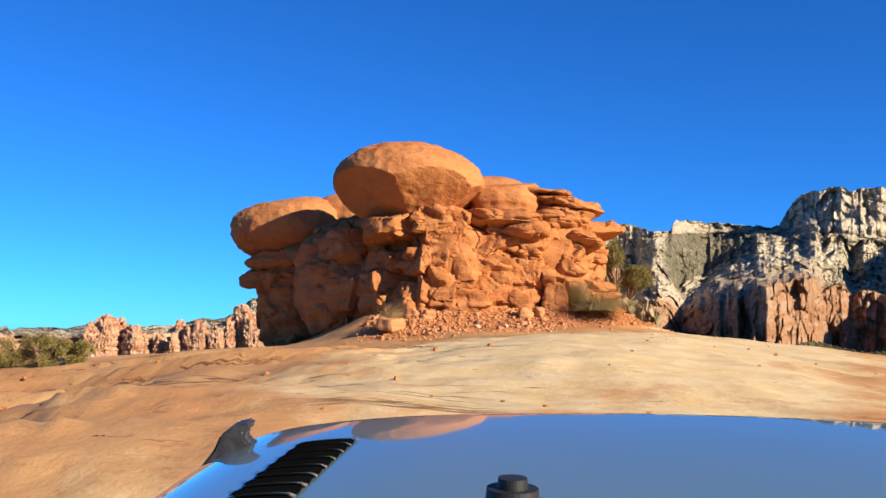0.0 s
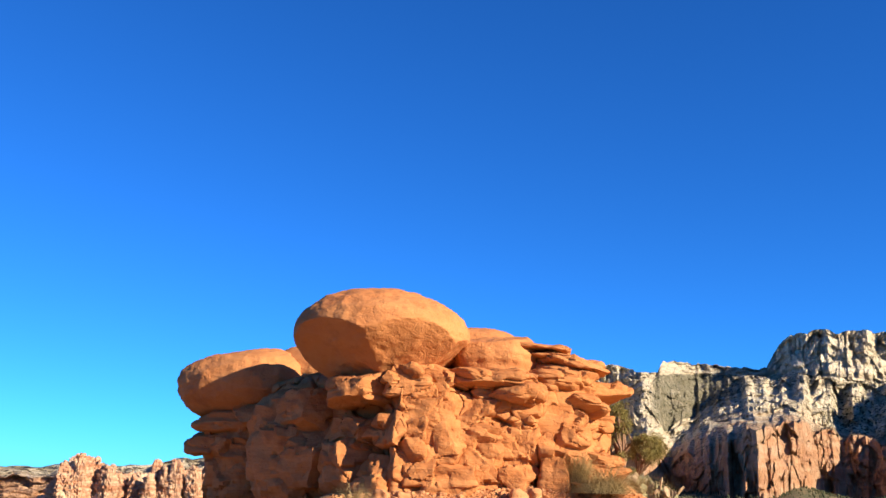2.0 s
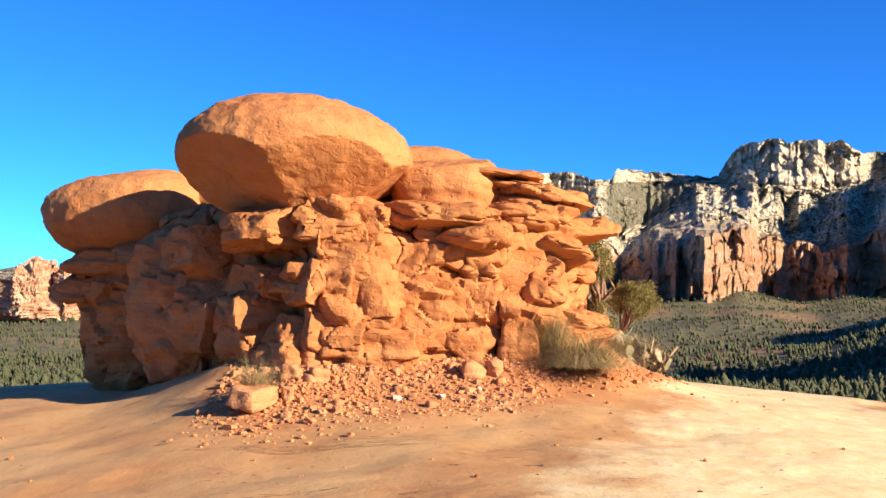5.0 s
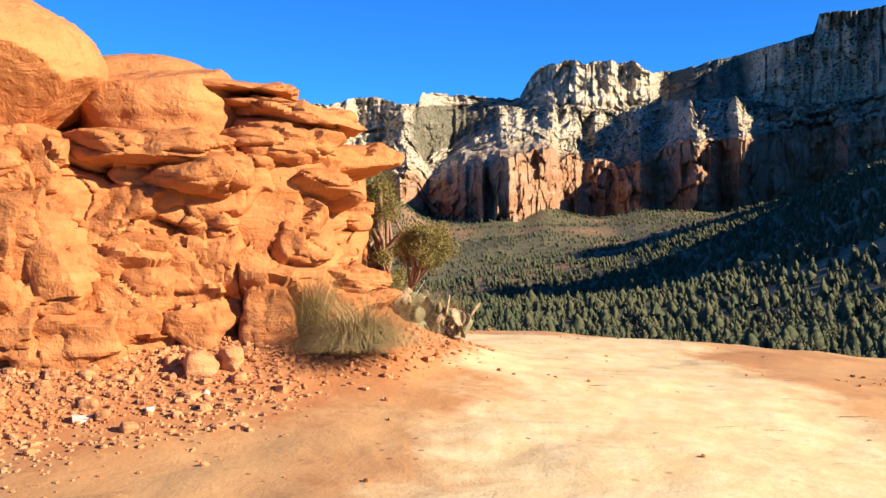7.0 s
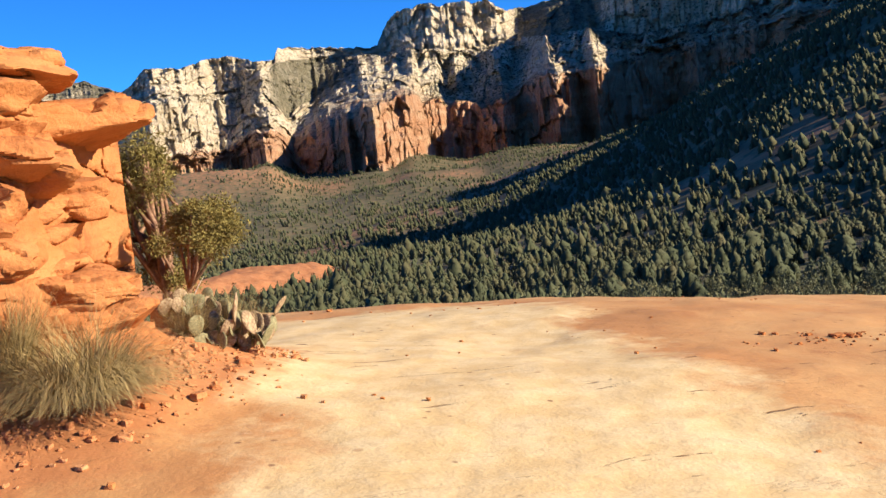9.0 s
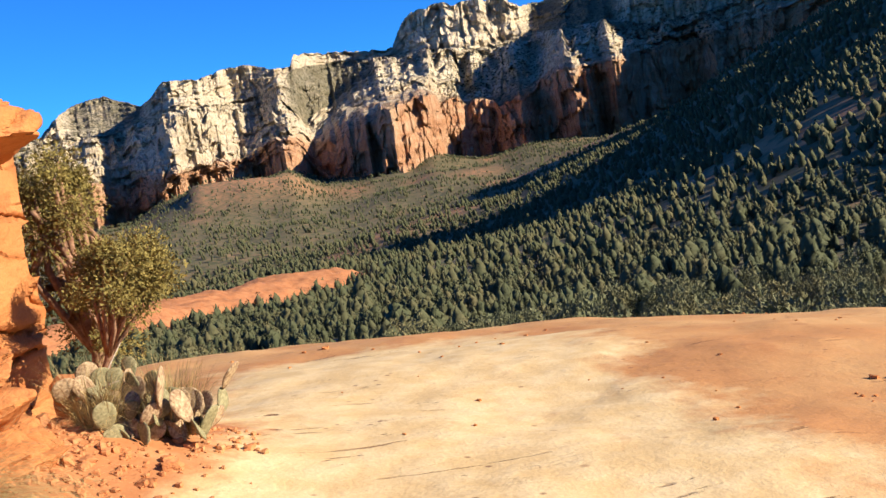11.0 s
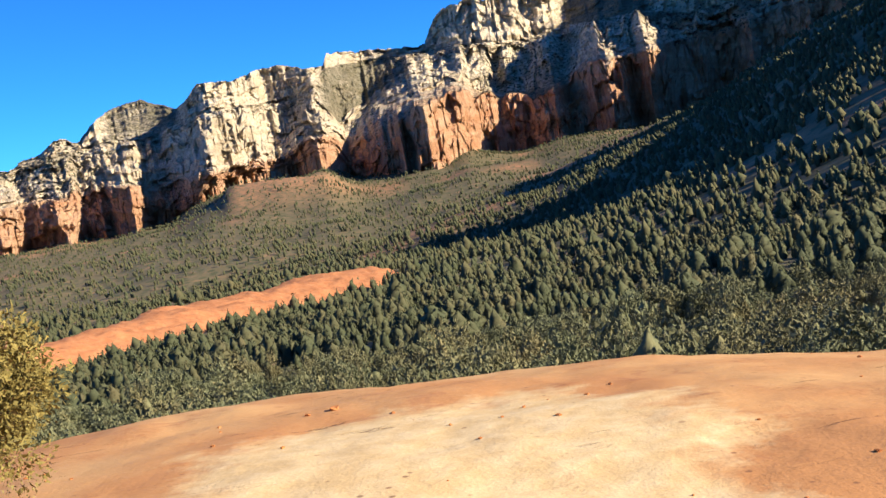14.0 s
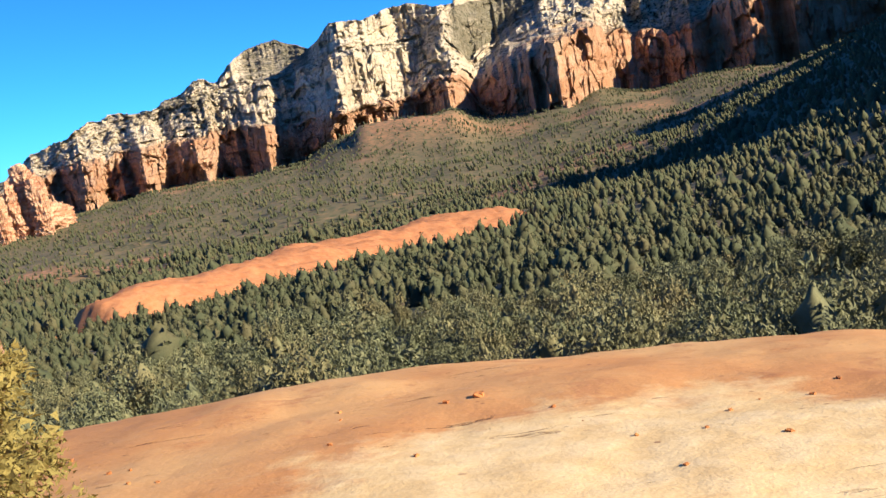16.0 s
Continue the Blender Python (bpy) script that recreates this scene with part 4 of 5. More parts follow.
# ---- trees ----
def crown_shape(rng, spires, rings, sides, sprays, leaf, full=0.0):
    """An uneven conifer crown, one high: ragged spires of foliage leaning together, with loose sprays at their edges."""
    verts, faces, count = [], [], 0
    broad, point = rng.uniform(0.28, 0.44), rng.uniform(0.45, 0.8)
    where = []
    for k in range(spires):
        main = k == 0
        tall = 1.0 if main else rng.uniform(0.45, 0.9)
        wide = broad * (1.0 if spires == 1 else 0.8 if main else rng.uniform(0.35, 0.65))
        a = rng.uniform(0, 6.28)
        foot = np.array([math.cos(a), math.sin(a)]) * (0 if main else broad * rng.uniform(0.4, 0.8))
        lean = rng.uniform(-0.08, 0.08, 2)
        t = np.linspace(0, 1, rings)
        r = wide * (0.35 + 0.65 * np.minimum(t / 0.22, 1)) * np.maximum(1 - t, 0.004) ** point
        turn = np.linspace(0, 6.283, sides, endpoint=False)[None] + 0.5 * np.arange(rings)[:, None]
        ragged = rng.uniform(0.5, 1.4, (rings, sides))
        x = foot[0] + lean[0] * t[:, None] + r[:, None] * ragged * np.cos(turn)
        y = foot[1] + lean[1] * t[:, None] + r[:, None] * ragged * np.sin(turn)
        z = (0.04 + t[:, None] * 0.96) * tall + rng.uniform(-0.5, 0.5, (rings, sides)) * 0.7 / rings * (t[:, None] < 1)
        p = np.stack([x.ravel(), y.ravel(), z.ravel()], 1)
        verts.append(p)
        q = grid_faces(rings, sides, True)
        faces.append(np.concatenate([q[:, [0, 1, 2]], q[:, [0, 2, 3]]]) + count)
        count += len(p)
        where.append(p)
    if full:
        # a leafy crown: the solid core shrinks inside clumps of sprays
        verts = [p * np.array([0.7, 0.7, 0.75]) + (0, 0, 0.05) for p in verts]
        lumps = 22
        t, a = rng.uniform(0.08, 0.95, lumps), rng.uniform(0, 6.283, lumps)
        r = broad * 1.25 * np.sqrt(np.clip(1 - ((t - 0.38) / 0.62) ** 2, 0.03, 1)) * rng.uniform(0.35, 1.0, lumps)
        mids = np.stack([r * np.cos(a), r * np.sin(a), t], 1)
        way = rng.normal(0, 1, (4000, 3))
        way /= np.linalg.norm(way, axis=1)[:, None]
        pick = rng.integers(0, lumps, 4000)
        where = [mids[pick] + way * (rng.uniform(0.08, 0.19, lumps)[pick] * rng.uniform(0.75, 1.0, 4000))[:, None]]
    if sprays:
        spots = np.concatenate(where)
        c = spots[rng.integers(0, len(spots), sprays)] + rng.normal(0, 0.03, (sprays, 3))
        tri = rng.normal(0, 1, (sprays, 3, 3))
        tri /= np.linalg.norm(tri, axis=2)[:, :, None]
        tri[:, 0] += (0, 0, 1.3)
        verts.append((c[:, None] + tri * leaf * rng.uniform(0.6, 1.3, (sprays, 1, 1))).reshape(-1, 3))
        faces.append(np.arange(sprays * 3).reshape(-1, 3) + count)
    return np.concatenate(verts), np.concatenate(faces)


def woods(name, label, places, sizes, spires, rings, sides, sprays, leaf, seed, kinds=12, full=0.0, material=None):
    """Many trees of the far woods in one mesh."""
    rng = np.random.default_rng(seed)
    shapes = [crown_shape(rng, max(1, spires - k % 3), rings, sides, sprays, leaf, full) for k in range(kinds)]
    ground = ground_height(places[:, 0], places[:, 1])
    verts, faces, count = [], [], 0
    for (x, y), z, s in zip(places, ground, sizes):
        a = rng.uniform(0, 6.28)
        turn = np.array([[math.cos(a), -math.sin(a), 0], [math.sin(a), math.cos(a), 0], [0, 0, 1]])
        v, f = shapes[rng.integers(kinds)]
        w = rng.uniform(0.8, 1.45)
        verts.append(v @ turn.T * (s * np.array([w, w, 1.0])) + (x, y, z - 0.10 * s))
        faces.append(f + count)
        count += len(v)
    me = mesh_of(name, np.concatenate(verts), np.concatenate(faces), smooth=True)
    return tagged(part(name, me, material or FOREST), label, "woods", kind="stuff")


def woods_places(rng, near, far, spacing, left=-38, right=52):
    """Uneven places between two distances, thinner on bare patches."""
    area = math.radians(right - left) * (far**2 - near**2) / 2
    n = int(area / spacing**2)
    d = np.sqrt(rng.uniform(near**2, far**2, n))
    az = np.radians(rng.uniform(left, right, n))
    p = np.stack([4 + d * np.sin(az), 14 + d * np.cos(az)], 1)
    flat = np.concatenate([p, np.zeros((n, 1))], 1)
    bare = (fbm(flat * np.array([0.008, 0.02, 1]), 4, 21) > 0.80) & (rng.uniform(0, 1, n) > 0.4)
    ridge = (near_ridge(p) < 1.0) | (near_ridge(p + np.array([2.0, -6.0])) < 0.8)
    thin = fbm(flat * 0.03, 3, 77) + rng.uniform(-0.4, 0.4, n) > 1.0
    dx, dy = p[:, 0] - CENTRE[0], p[:, 1] - CENTRE[1]
    over = np.hypot(dx, dy) - edge_radius(np.degrees(np.arctan2(dx, dy)))
    ridge &= rng.uniform(0, 1, n) > 0.06
    thin |= rng.uniform(0, 1, n) < 0.9 * clearing(p[:, 0], p[:, 1])
    thin |= rng.uniform(0, 1, n) < np.clip((d - 560) / 330, 0, 0.3)
    return p[~((bare & (d > 200)) | ridge | thin | (over < 11))]


# a long bare ridge of red rock in the valley
RIDGE_A, RIDGE_B = np.array([-33.0, 156.0]), np.array([38.0, 258.0])


def near_ridge(p):
    """Distance from the ridge's line as a share of its half width."""
    way = RIDGE_B - RIDGE_A
    k = np.clip(((p - RIDGE_A) @ way) / (way @ way), 0, 1)
    off = np.linalg.norm(p - RIDGE_A - k[:, None] * way, axis=1)
    return off / np.interp(k, (0, 0.1, 0.5, 0.85, 1), (7, 11, 14, 17, 13))


def build_ridge():
    rows, cols = 260, 56
    along, across = np.meshgrid(np.linspace(-0.03, 1.03, rows), np.linspace(-1.25, 1.25, cols), indexing="ij")
    way = RIDGE_B - RIDGE_A
    side = np.array([way[1], -way[0]]) / np.linalg.norm(way)
    wide = np.interp(along, (0, 0.1, 0.5, 0.85, 1), (7, 11, 14, 17, 13))
    p = RIDGE_A + along[..., None] * way + (across * wide)[..., None] * side
    x, y = p[..., 0].ravel(), p[..., 1].ravel()
    tall = np.interp(along, (-0.03, 0.0, 0.06, 0.3, 0.8, 0.95, 1.03), (-2, 4.0, 4.3, 4.0, 4.6, 3.8, -4)).ravel()
    a = across.ravel()
    flat = np.stack([x, y, 0 * x], 1)
    z = ground_height(x, y) + tall * np.clip(1 - a**2, -0.6, 1) + 0.7 * fbm(flat * 0.12, 4, 61) + 0.22 * ridged(flat * 0.5, 3, 63)
    me = mesh_of("ridge", np.stack([x, y, z], 1), grid_faces(rows, cols))
    tagged(part("sandstone_ridge", me, RIDGE_ROCK), "long low ridge of bare red sandstone among trees", "rock ridge", kind="structure")


RIDGE_ROCK = sandstone("ridge_sandstone", (0.46, 0.215, 0.10), (0.40, 0.16, 0.066), (0.22, 0.09, 0.045), 1.5)
build_ridge()

rng = np.random.default_rng(12)
places = woods_places(rng, 24, 62, 2.0, -20, 45)
woods("near_woods", "close junipers and pinyon pines below the ledge", places, 1.75 * rng.lognormal(0, 0.25, len(places)), 4, 6, 7, 1700, 0.028, 13, 12, 1.0, THICKET)
places = woods_places(rng, 60, 150, 1.9, -24, 45)
woods("middle_woods", "dense juniper and pinyon woods on the valley slope", places, 1.65 * rng.lognormal(0, 0.28, len(places)), 3, 6, 6, 110, 0.045, 14)
places = woods_places(rng, 150, 440, 2.9, -28, 48)
woods("valley_woods", "dark green woods filling the valley floor", places, 2.3 * rng.lognormal(0, 0.25, len(places)), 2, 4, 5, 8, 0.11, 15)
places = woods_places(rng, 440, 1100, 5.2, -30, 44)
woods("far_woods", "scattered dark trees below the cliffs", places, rng.uniform(1.6, 3.4, len(places)), 1, 3, 5, 0, 0.1, 16)


# ---- rock towers far off across the valley ----
def tower_material():
    n = Nodes("tower_rock", 0.95, 0.05)
    layers = n.noise(0.05, 6, 0.65, n.stretch(1, 1, 6.0), 0.3)
    c = n.mix(n.ramp(layers, 0.4, 0.6), (0.47, 0.22, 0.12), (0.62, 0.42, 0.27))
    c = n.mix(n.ramp(n.noise(0.25, 5, 0.7), 0.5, 0.7, 0, 0.5), c, (0.33, 0.15, 0.08))
    n.bump(n.noise(0.3, 6, 0.7), 3.0, 0.9)
    return n.colour(c)


TOWER = tower_material()


def tower(bearing, wide, top, seed, away=760.0):
    """A weathered pinnacle; wide in degrees, top in degrees above the level."""
    x, y = 4 + away * math.sin(radians(bearing)), 14 + away * math.cos(radians(bearing))
    w, high = away * math.tan(radians(wide)), away * math.tan(radians(top)) + 40
    me = rock_mesh((w, w * 1.3, high), seed, n=26, power=3.4, rough=0.30, strata=1.0, cuts=6, taper=0.07, sharp=40)
    ob = part("rock_tower", me, TOWER)
    ob.matrix_basis = pose(x, y, 1.3 - 40 + high / 2, 0, 0, seed * 31 % 360)
    tagged(ob, "weathered pink and red sandstone tower in the distance", "rock tower", "distant rock towers")


# bearing, width and top of each column, in degrees
COLUMNS = ((-31.6, 1.6, -0.9), (-30.2, 1.4, -0.95), (-25.9, 0.7, -0.5), (-25.35, 0.8, 0.0), (-24.8, 0.9, 0.36), (-24.1, 0.8, 0.16), (-23.4, 0.7, -0.12), (-22.95, 0.5, -0.5),
           (-21.75, 0.6, -0.6), (-21.2, 0.5, -0.45), (-20.8, 0.5, 0.25), (-20.3, 0.5, -0.15), (-19.8, 0.5, 0.3), (-19.3, 0.45, -0.25), (-18.7, 0.6, 0.0), (-18.0, 0.7, 0.5), (-17.3, 0.8, 1.2), (-16.7, 0.6, 0.6))
for k, (bearing, wide, top) in enumerate(COLUMNS):
    tower(bearing, wide * 1.2, top, 41 + 7 * k, 760 - 9 * math.sin(2.3 * k))
for bearing, wide, top in ((-30.8, 5.0, -2.0), (-24.5, 5.2, -1.8), (-20.5, 4.0, -1.5), (-17.4, 3.6, -1.1), (-22.4, 3.0, -0.75)):
    tower(bearing, wide, top, int(-bearing * 10), 790)


# ---- dry bunch grass ----
def grass_mesh(blades, spread, tall, seed, lean=0.9):
    """Thin curved blades fanning out of one root."""
    rng = np.random.default_rng(seed)
    n = blades
    ang = rng.uniform(0, 6.283, n)
    root = np.stack([np.cos(ang), np.sin(ang)], 1) * (np.sqrt(rng.uniform(0, 1, n)) * 0.2 * spread)[:, None]
    turn = ang + rng.normal(0, 0.45, n)
    long = tall * rng.uniform(0.6, 1.2, n)
    start = (0.12 + np.abs(rng.normal(0, 0.42, n))) * lean
    droop = rng.uniform(0.25, 1.25, n) * lean
    verts = np.zeros((n, 7, 3))
    side = np.stack([-np.sin(turn), np.cos(turn)], 1) * 0.0018
    p = np.stack([root[:, 0], root[:, 1], 0 * ang], 1)
    for k in range(4):
        if k < 3:
            verts[:, 2 * k, :], verts[:, 2 * k + 1, :] = p, p
            verts[:, 2 * k, :2] -= side * (1 - 0.25 * k)
            verts[:, 2 * k + 1, :2] += side * (1 - 0.25 * k)
        else:
            verts[:, 6] = p
        tilt = start + droop * (k + 0.5) / 2
        step = long / 3
        p = p + np.stack([np.cos(turn) * np.sin(tilt) * step, np.sin(turn) * np.sin(tilt) * step, np.cos(tilt) * step], 1)
    verts[:, :, 2] = np.maximum(verts[:, :, 2], 0.01)
    quads = np.array([[0, 1, 3], [0, 3, 2], [2, 3, 5], [2, 5, 4], [4, 5, 6]])
    f = quads[None] + (np.arange(n) * 7)[:, None, None]
    return mesh_of("blades", verts.reshape(-1, 3), f.reshape(-1, 3), smooth=False)


def grass(x, y, blades, spread, tall, seed, label, lift=0.0, lean=0.9):
    clump = thing("grass_clump", label, "grass", "dry grass clumps")
    clump.matrix_basis = pose(x, y, height(x, y) - 0.02 + lift)
    for k in range(4):
        tuft = part("tuft", grass_mesh(blades // 4, spread * 0.8, tall * (1, 0.92, 0.85, 1.05)[k], seed * 10 + k, lean), GRASS, clump)
        tuft.matrix_basis = pose(0.16 * spread * math.cos(1.6 * k + seed), 0.16 * spread * math.sin(1.6 * k + seed), 0)


grass(2.76, 17.8, 4200, 0.8, 0.86, 1, "large arching clump of dry grey-green bunch grass by the rock", lift=0.10, lean=1.9)
grass(2.38, 18.0, 1100, 0.5, 0.60, 2, "straw-coloured bunch grass at the foot of the rock", lift=0.12, lean=0.7)
grass(-0.72, 16.45, 700, 0.35, 0.52, 3, "small yellow bunch grass clump before the shaded rock", lean=0.7)
grass(3.45, 19.25, 600, 0.4, 0.42, 4, "dry grass growing among prickly pear pads", lift=0.05)
grass(3.80, 19.45, 800, 0.5, 0.50, 5, "thin dry grass behind the prickly pear", lean=0.6)
grass(-7.6, 6.4, 300, 0.5, 0.5, 6, "sparse dry grass in a hollow of the slickrock")


# ---- prickly pear ----
def pad_mesh(seed):
    """A flat oval pad, thickest in the middle, standing on its narrow end."""
    rng = random.Random(seed)
    bm = bmesh.new()
    bmesh.ops.create_uvsphere(bm, u_segments=14, v_segments=9, radius=0.5)
    for v in bm.verts:
        t = v.co.z + 0.5
        v.co.x *= 0.62 + 0.34 * t
        v.co.y *= 0.20 * (1 - 0.25 * t)
        v.co.y += 0.05 * math.sin(3 * v.co.x + seed) + 0.03 * math.sin(5 * t + seed)
        v.co.z += 0.5 + rng.uniform(-0.012, 0.012)
    for f in bm.faces:
        f.smooth = True
    me = bpy.data.meshes.new("pad")
    bm.to_mesh(me)
    bm.free()
    return me


def prickly_pear(x, y, count, wide, seed, label, cap=0.42):
    rng = random.Random(seed)
    plant = thing("prickly_pear", label, "cactus", "prickly pears by the rock")
    plant.matrix_basis = pose(x, y, height(x, y) - 0.02)
    shapes = []
    for k in range(4):
        me = pad_mesh(seed + k)
        me.materials.append(PAD if k < 2 else OLD_PAD)
        shapes.append(me)
    tips = [(Vector((rng.uniform(-wide, wide), rng.uniform(-wide, wide) * 0.7, 0)), rng.uniform(-20, 20)) for _ in range(count // 3)]
    for k in range(count):
        base, tilt = tips[k] if k < len(tips) else rng.choice(tips)
        size = rng.uniform(0.11, 0.19)
        m = Matrix.Translation(base) @ pose(0, 0, 0, rng.uniform(-38, 38), tilt + rng.uniform(-52, 52), rng.uniform(0, 360))
        ob = part("pad", shapes[rng.randrange(4)], None, plant)
        ob.matrix_basis = m @ Matrix.Diagonal((size, size, size * rng.uniform(1.0, 1.25), 1))
        end = (m @ Vector((rng.uniform(-0.03, 0.03), 0, size * 0.95)))
        if end.z < cap:
            tips.append((end, rng.uniform(-15, 15)))


prickly_pear(3.78, 19.36, 58, 0.24, 3, "sprawling prickly pear with greyish dried pads on the soil", 0.17)
prickly_pear(3.42, 19.42, 24, 0.13, 9, "upright prickly pear with brown pads against the rock", 0.60)
prickly_pear(3.64, 19.16, 14, 0.12, 17, "low prickly pear pads half sunk in the soil", 0.18)


# ---- junipers ----
def limb(bm, points, radii, sides=7):
    rings = []
    for k, (p, r) in enumerate(zip(points, radii)):
        p = Vector(p)
        way = (Vector(points[min(k + 1, len(points) - 1)]) - Vector(points[max(k - 1, 0)])).normalized()
        a = way.orthogonal().normalized()
        c = way.cross(a)
        rings.append([bm.verts.new(p + (a * math.cos(6.283 * s / sides) + c * math.sin(6.283 * s / sides)) * r * (1 + 0.15 * math.sin(3 * s + k))) for s in range(sides)])
    for low, high in zip(rings, rings[1:]):
        for s in range(sides):
            bm.faces.new((low[s], low[(s + 1) % sides], high[(s + 1) % sides], high[s])).smooth = True
    bm.faces.new(rings[-1])
    bm.faces.new(rings[0][::-1])


def juniper(x, y, z, tall, radius, lean, seed, label, sprays=5200, leaf=0.016, bare=0.4, group="junipers behind the rock", lumps=30):
    """A twisted trunk with limbs, and a crown of small sprays gathered in clumps."""
    rng = np.random.default_rng(seed)
    tree = thing("juniper", label, "tree", group)
    tree.matrix_basis = pose(x, y, z)
    top = np.array([lean[0], lean[1], tall])
    stem = [top * t * np.array([t, t, 1]) + np.array([0.05 * math.sin(5 * t + seed), 0.05 * math.cos(4 * t), 0]) * tall * (t > 0) for t in (0, 0.2, 0.4, 0.6, 0.8)]
    bm = bmesh.new()
    limb(bm, stem, [0.032 * tall, 0.027 * tall, 0.021 * tall, 0.014 * tall, 0.006 * tall])
    part("trunk", bm, BARK, tree)
    heads = []
    for k in range(lumps):
        t = rng.uniform(bare, 1.0)
        a = rng.uniform(0, 6.283)
        r = radius * rng.uniform(0.35, 0.95) * math.sqrt(max(0.1, 1 - ((t - 0.68) / 0.5) ** 2))
        heads.append(top * np.array([min(t, 0.8), min(t, 0.8), t]) + np.array([r * math.cos(a), r * math.sin(a), 0]))
    for k, head in enumerate(heads):
        start = stem[2 + k % 3]
        mid = (start + head) / 2 + rng.normal(0, 0.03, 3) * tall
        bm = bmesh.new()
        limb(bm, [start, mid, head], [0.016 * tall, 0.011 * tall, 0.004 * tall], 5)
        part("branch", bm, BARK, tree)
    heads = np.array(heads)
    pick = rng.integers(0, lumps, sprays)
    way = rng.normal(0, 1, (sprays, 3))
    way /= np.linalg.norm(way, axis=1)[:, None]
    c = heads[pick] + way * (radius * 0.46 * rng.uniform(0.6, 1.3, lumps)[pick] * rng.uniform(0.25, 1.0, sprays))[:, None]
    tri = rng.normal(0, 1, (sprays, 3, 3))
    tri /= np.linalg.norm(tri, axis=2)[:, :, None]
    tri[:, 0] += way * 1.2
    tri = c[:, None] + tri * (leaf * rng.uniform(0.6, 1.4, sprays))[:, None, None]
    part("crown", mesh_of("crown", tri.reshape(-1, 3), np.arange(sprays * 3).reshape(-1, 3), smooth=False), JUNIPER, tree)


juniper(3.42, 19.85, height(3.42, 19.85) - 0.05, 1.06 - height(3.42, 19.85), 0.29, (0.30, -0.05), 5, "small olive-green juniper with a twisted bare trunk", sprays=20000, leaf=0.011, bare=0.66)
juniper(3.22, 21.0, height(3.22, 21.0) - 0.4, 2.02 - height(3.22, 21.0), 0.36, (0.06, 0.0), 6, "taller olive-green juniper standing behind the rock", sprays=24000, leaf=0.012, bare=0.42)
for k, (x, y, tall) in enumerate(((-8.75, 18.5, 0.62), (-8.2, 18.7, 0.66), (-7.7, 18.5, 0.60), (-9.4, 18.8, 0.66), (-7.3, 18.7, 0.46), (-10.2, 18.4, 0.62))):
    juniper(x, y, height(x, y) - 0.1, tall, tall * 0.6, (0.05, 0.03), 30 + k, "rounded green juniper at the edge of the slickrock", sprays=9000, leaf=0.014, bare=0.05, group="junipers at the edge of the dome", lumps=12)

# fallen dead branches by the small juniper
bm = bmesh.new()
limb(bm, [(0, 0, 0), (0.25, 0.1, 0.22), (0.42, 0.2, 0.48), (0.52, 0.22, 0.62)], [0.014, 0.011, 0.008, 0.003], 6)
limb(bm, [(0.25, 0.1, 0.22), (0.36, 0.05, 0.28), (0.46, 0.02, 0.30)], [0.008, 0.007, 0.003], 5)
branch = part("dead_branch", bm, DEAD_WOOD)
branch.matrix_basis = pose(3.3, 19.35, height(3.3, 19.35) + 0.0) @ Matrix.Scale(0.6, 4)
tagged(branch, "bleached dead branch leaning by the prickly pear", "branch")


# ---- the front of the vehicle at the start of the track ----
def car_paint():
    n = Nodes("grey_blue_car_paint", 0.4, 0.5)
    n.shader.inputs["Coat Weight"].default_value, n.shader.inputs["Coat Roughness"].default_value = 1.0, 0.03
    n.shader.inputs["Metallic"].default_value = 0.15
    return n.colour(n.mix(n.ramp(n.noise(6, 5, 0.6), 0.45, 0.75, 0, 0.25), (0.15, 0.225, 0.20), (0.20, 0.235, 0.21)))


PAINT = car_paint()
RUBBER = plain("black_rubber", (0.012, 0.012, 0.013), (0.022, 0.021, 0.02), 0.55, 40, 0.4, 0.001)
PLASTIC = plain("worn_black_plastic", (0.02, 0.02, 0.022), (0.05, 0.05, 0.052), 0.5, 60, 0.4, 0.001)
# near-black colour that stands for the shade inside the louvres
SLOT_SHADE = plain("slot_shade", (0.004, 0.004, 0.004), (0.006, 0.006, 0.006), 1.0, 40, 0.0, 0.0)
STEEL = plain("grey_steel", (0.30, 0.31, 0.32), (0.40, 0.40, 0.40), 0.4, 40, 0.5, 0.001)


def slab(bm, x0, x1, y0, y1, z0, z1, bevel=0.01):
    made = bmesh.ops.create_cube(bm, size=1.0)["verts"]
    for v in made:
        v.co = Vector((x0 + (v.co.x + 0.5) * (x1 - x0), y0 + (v.co.y + 0.5) * (y1 - y0), z0 + (v.co.z + 0.5) * (z1 - z0)))
    edges = list({e for v in made for e in v.link_edges})
    bmesh.ops.bevel(bm, geom=edges, offset=bevel, segments=2, affect="EDGES", profile=0.6)


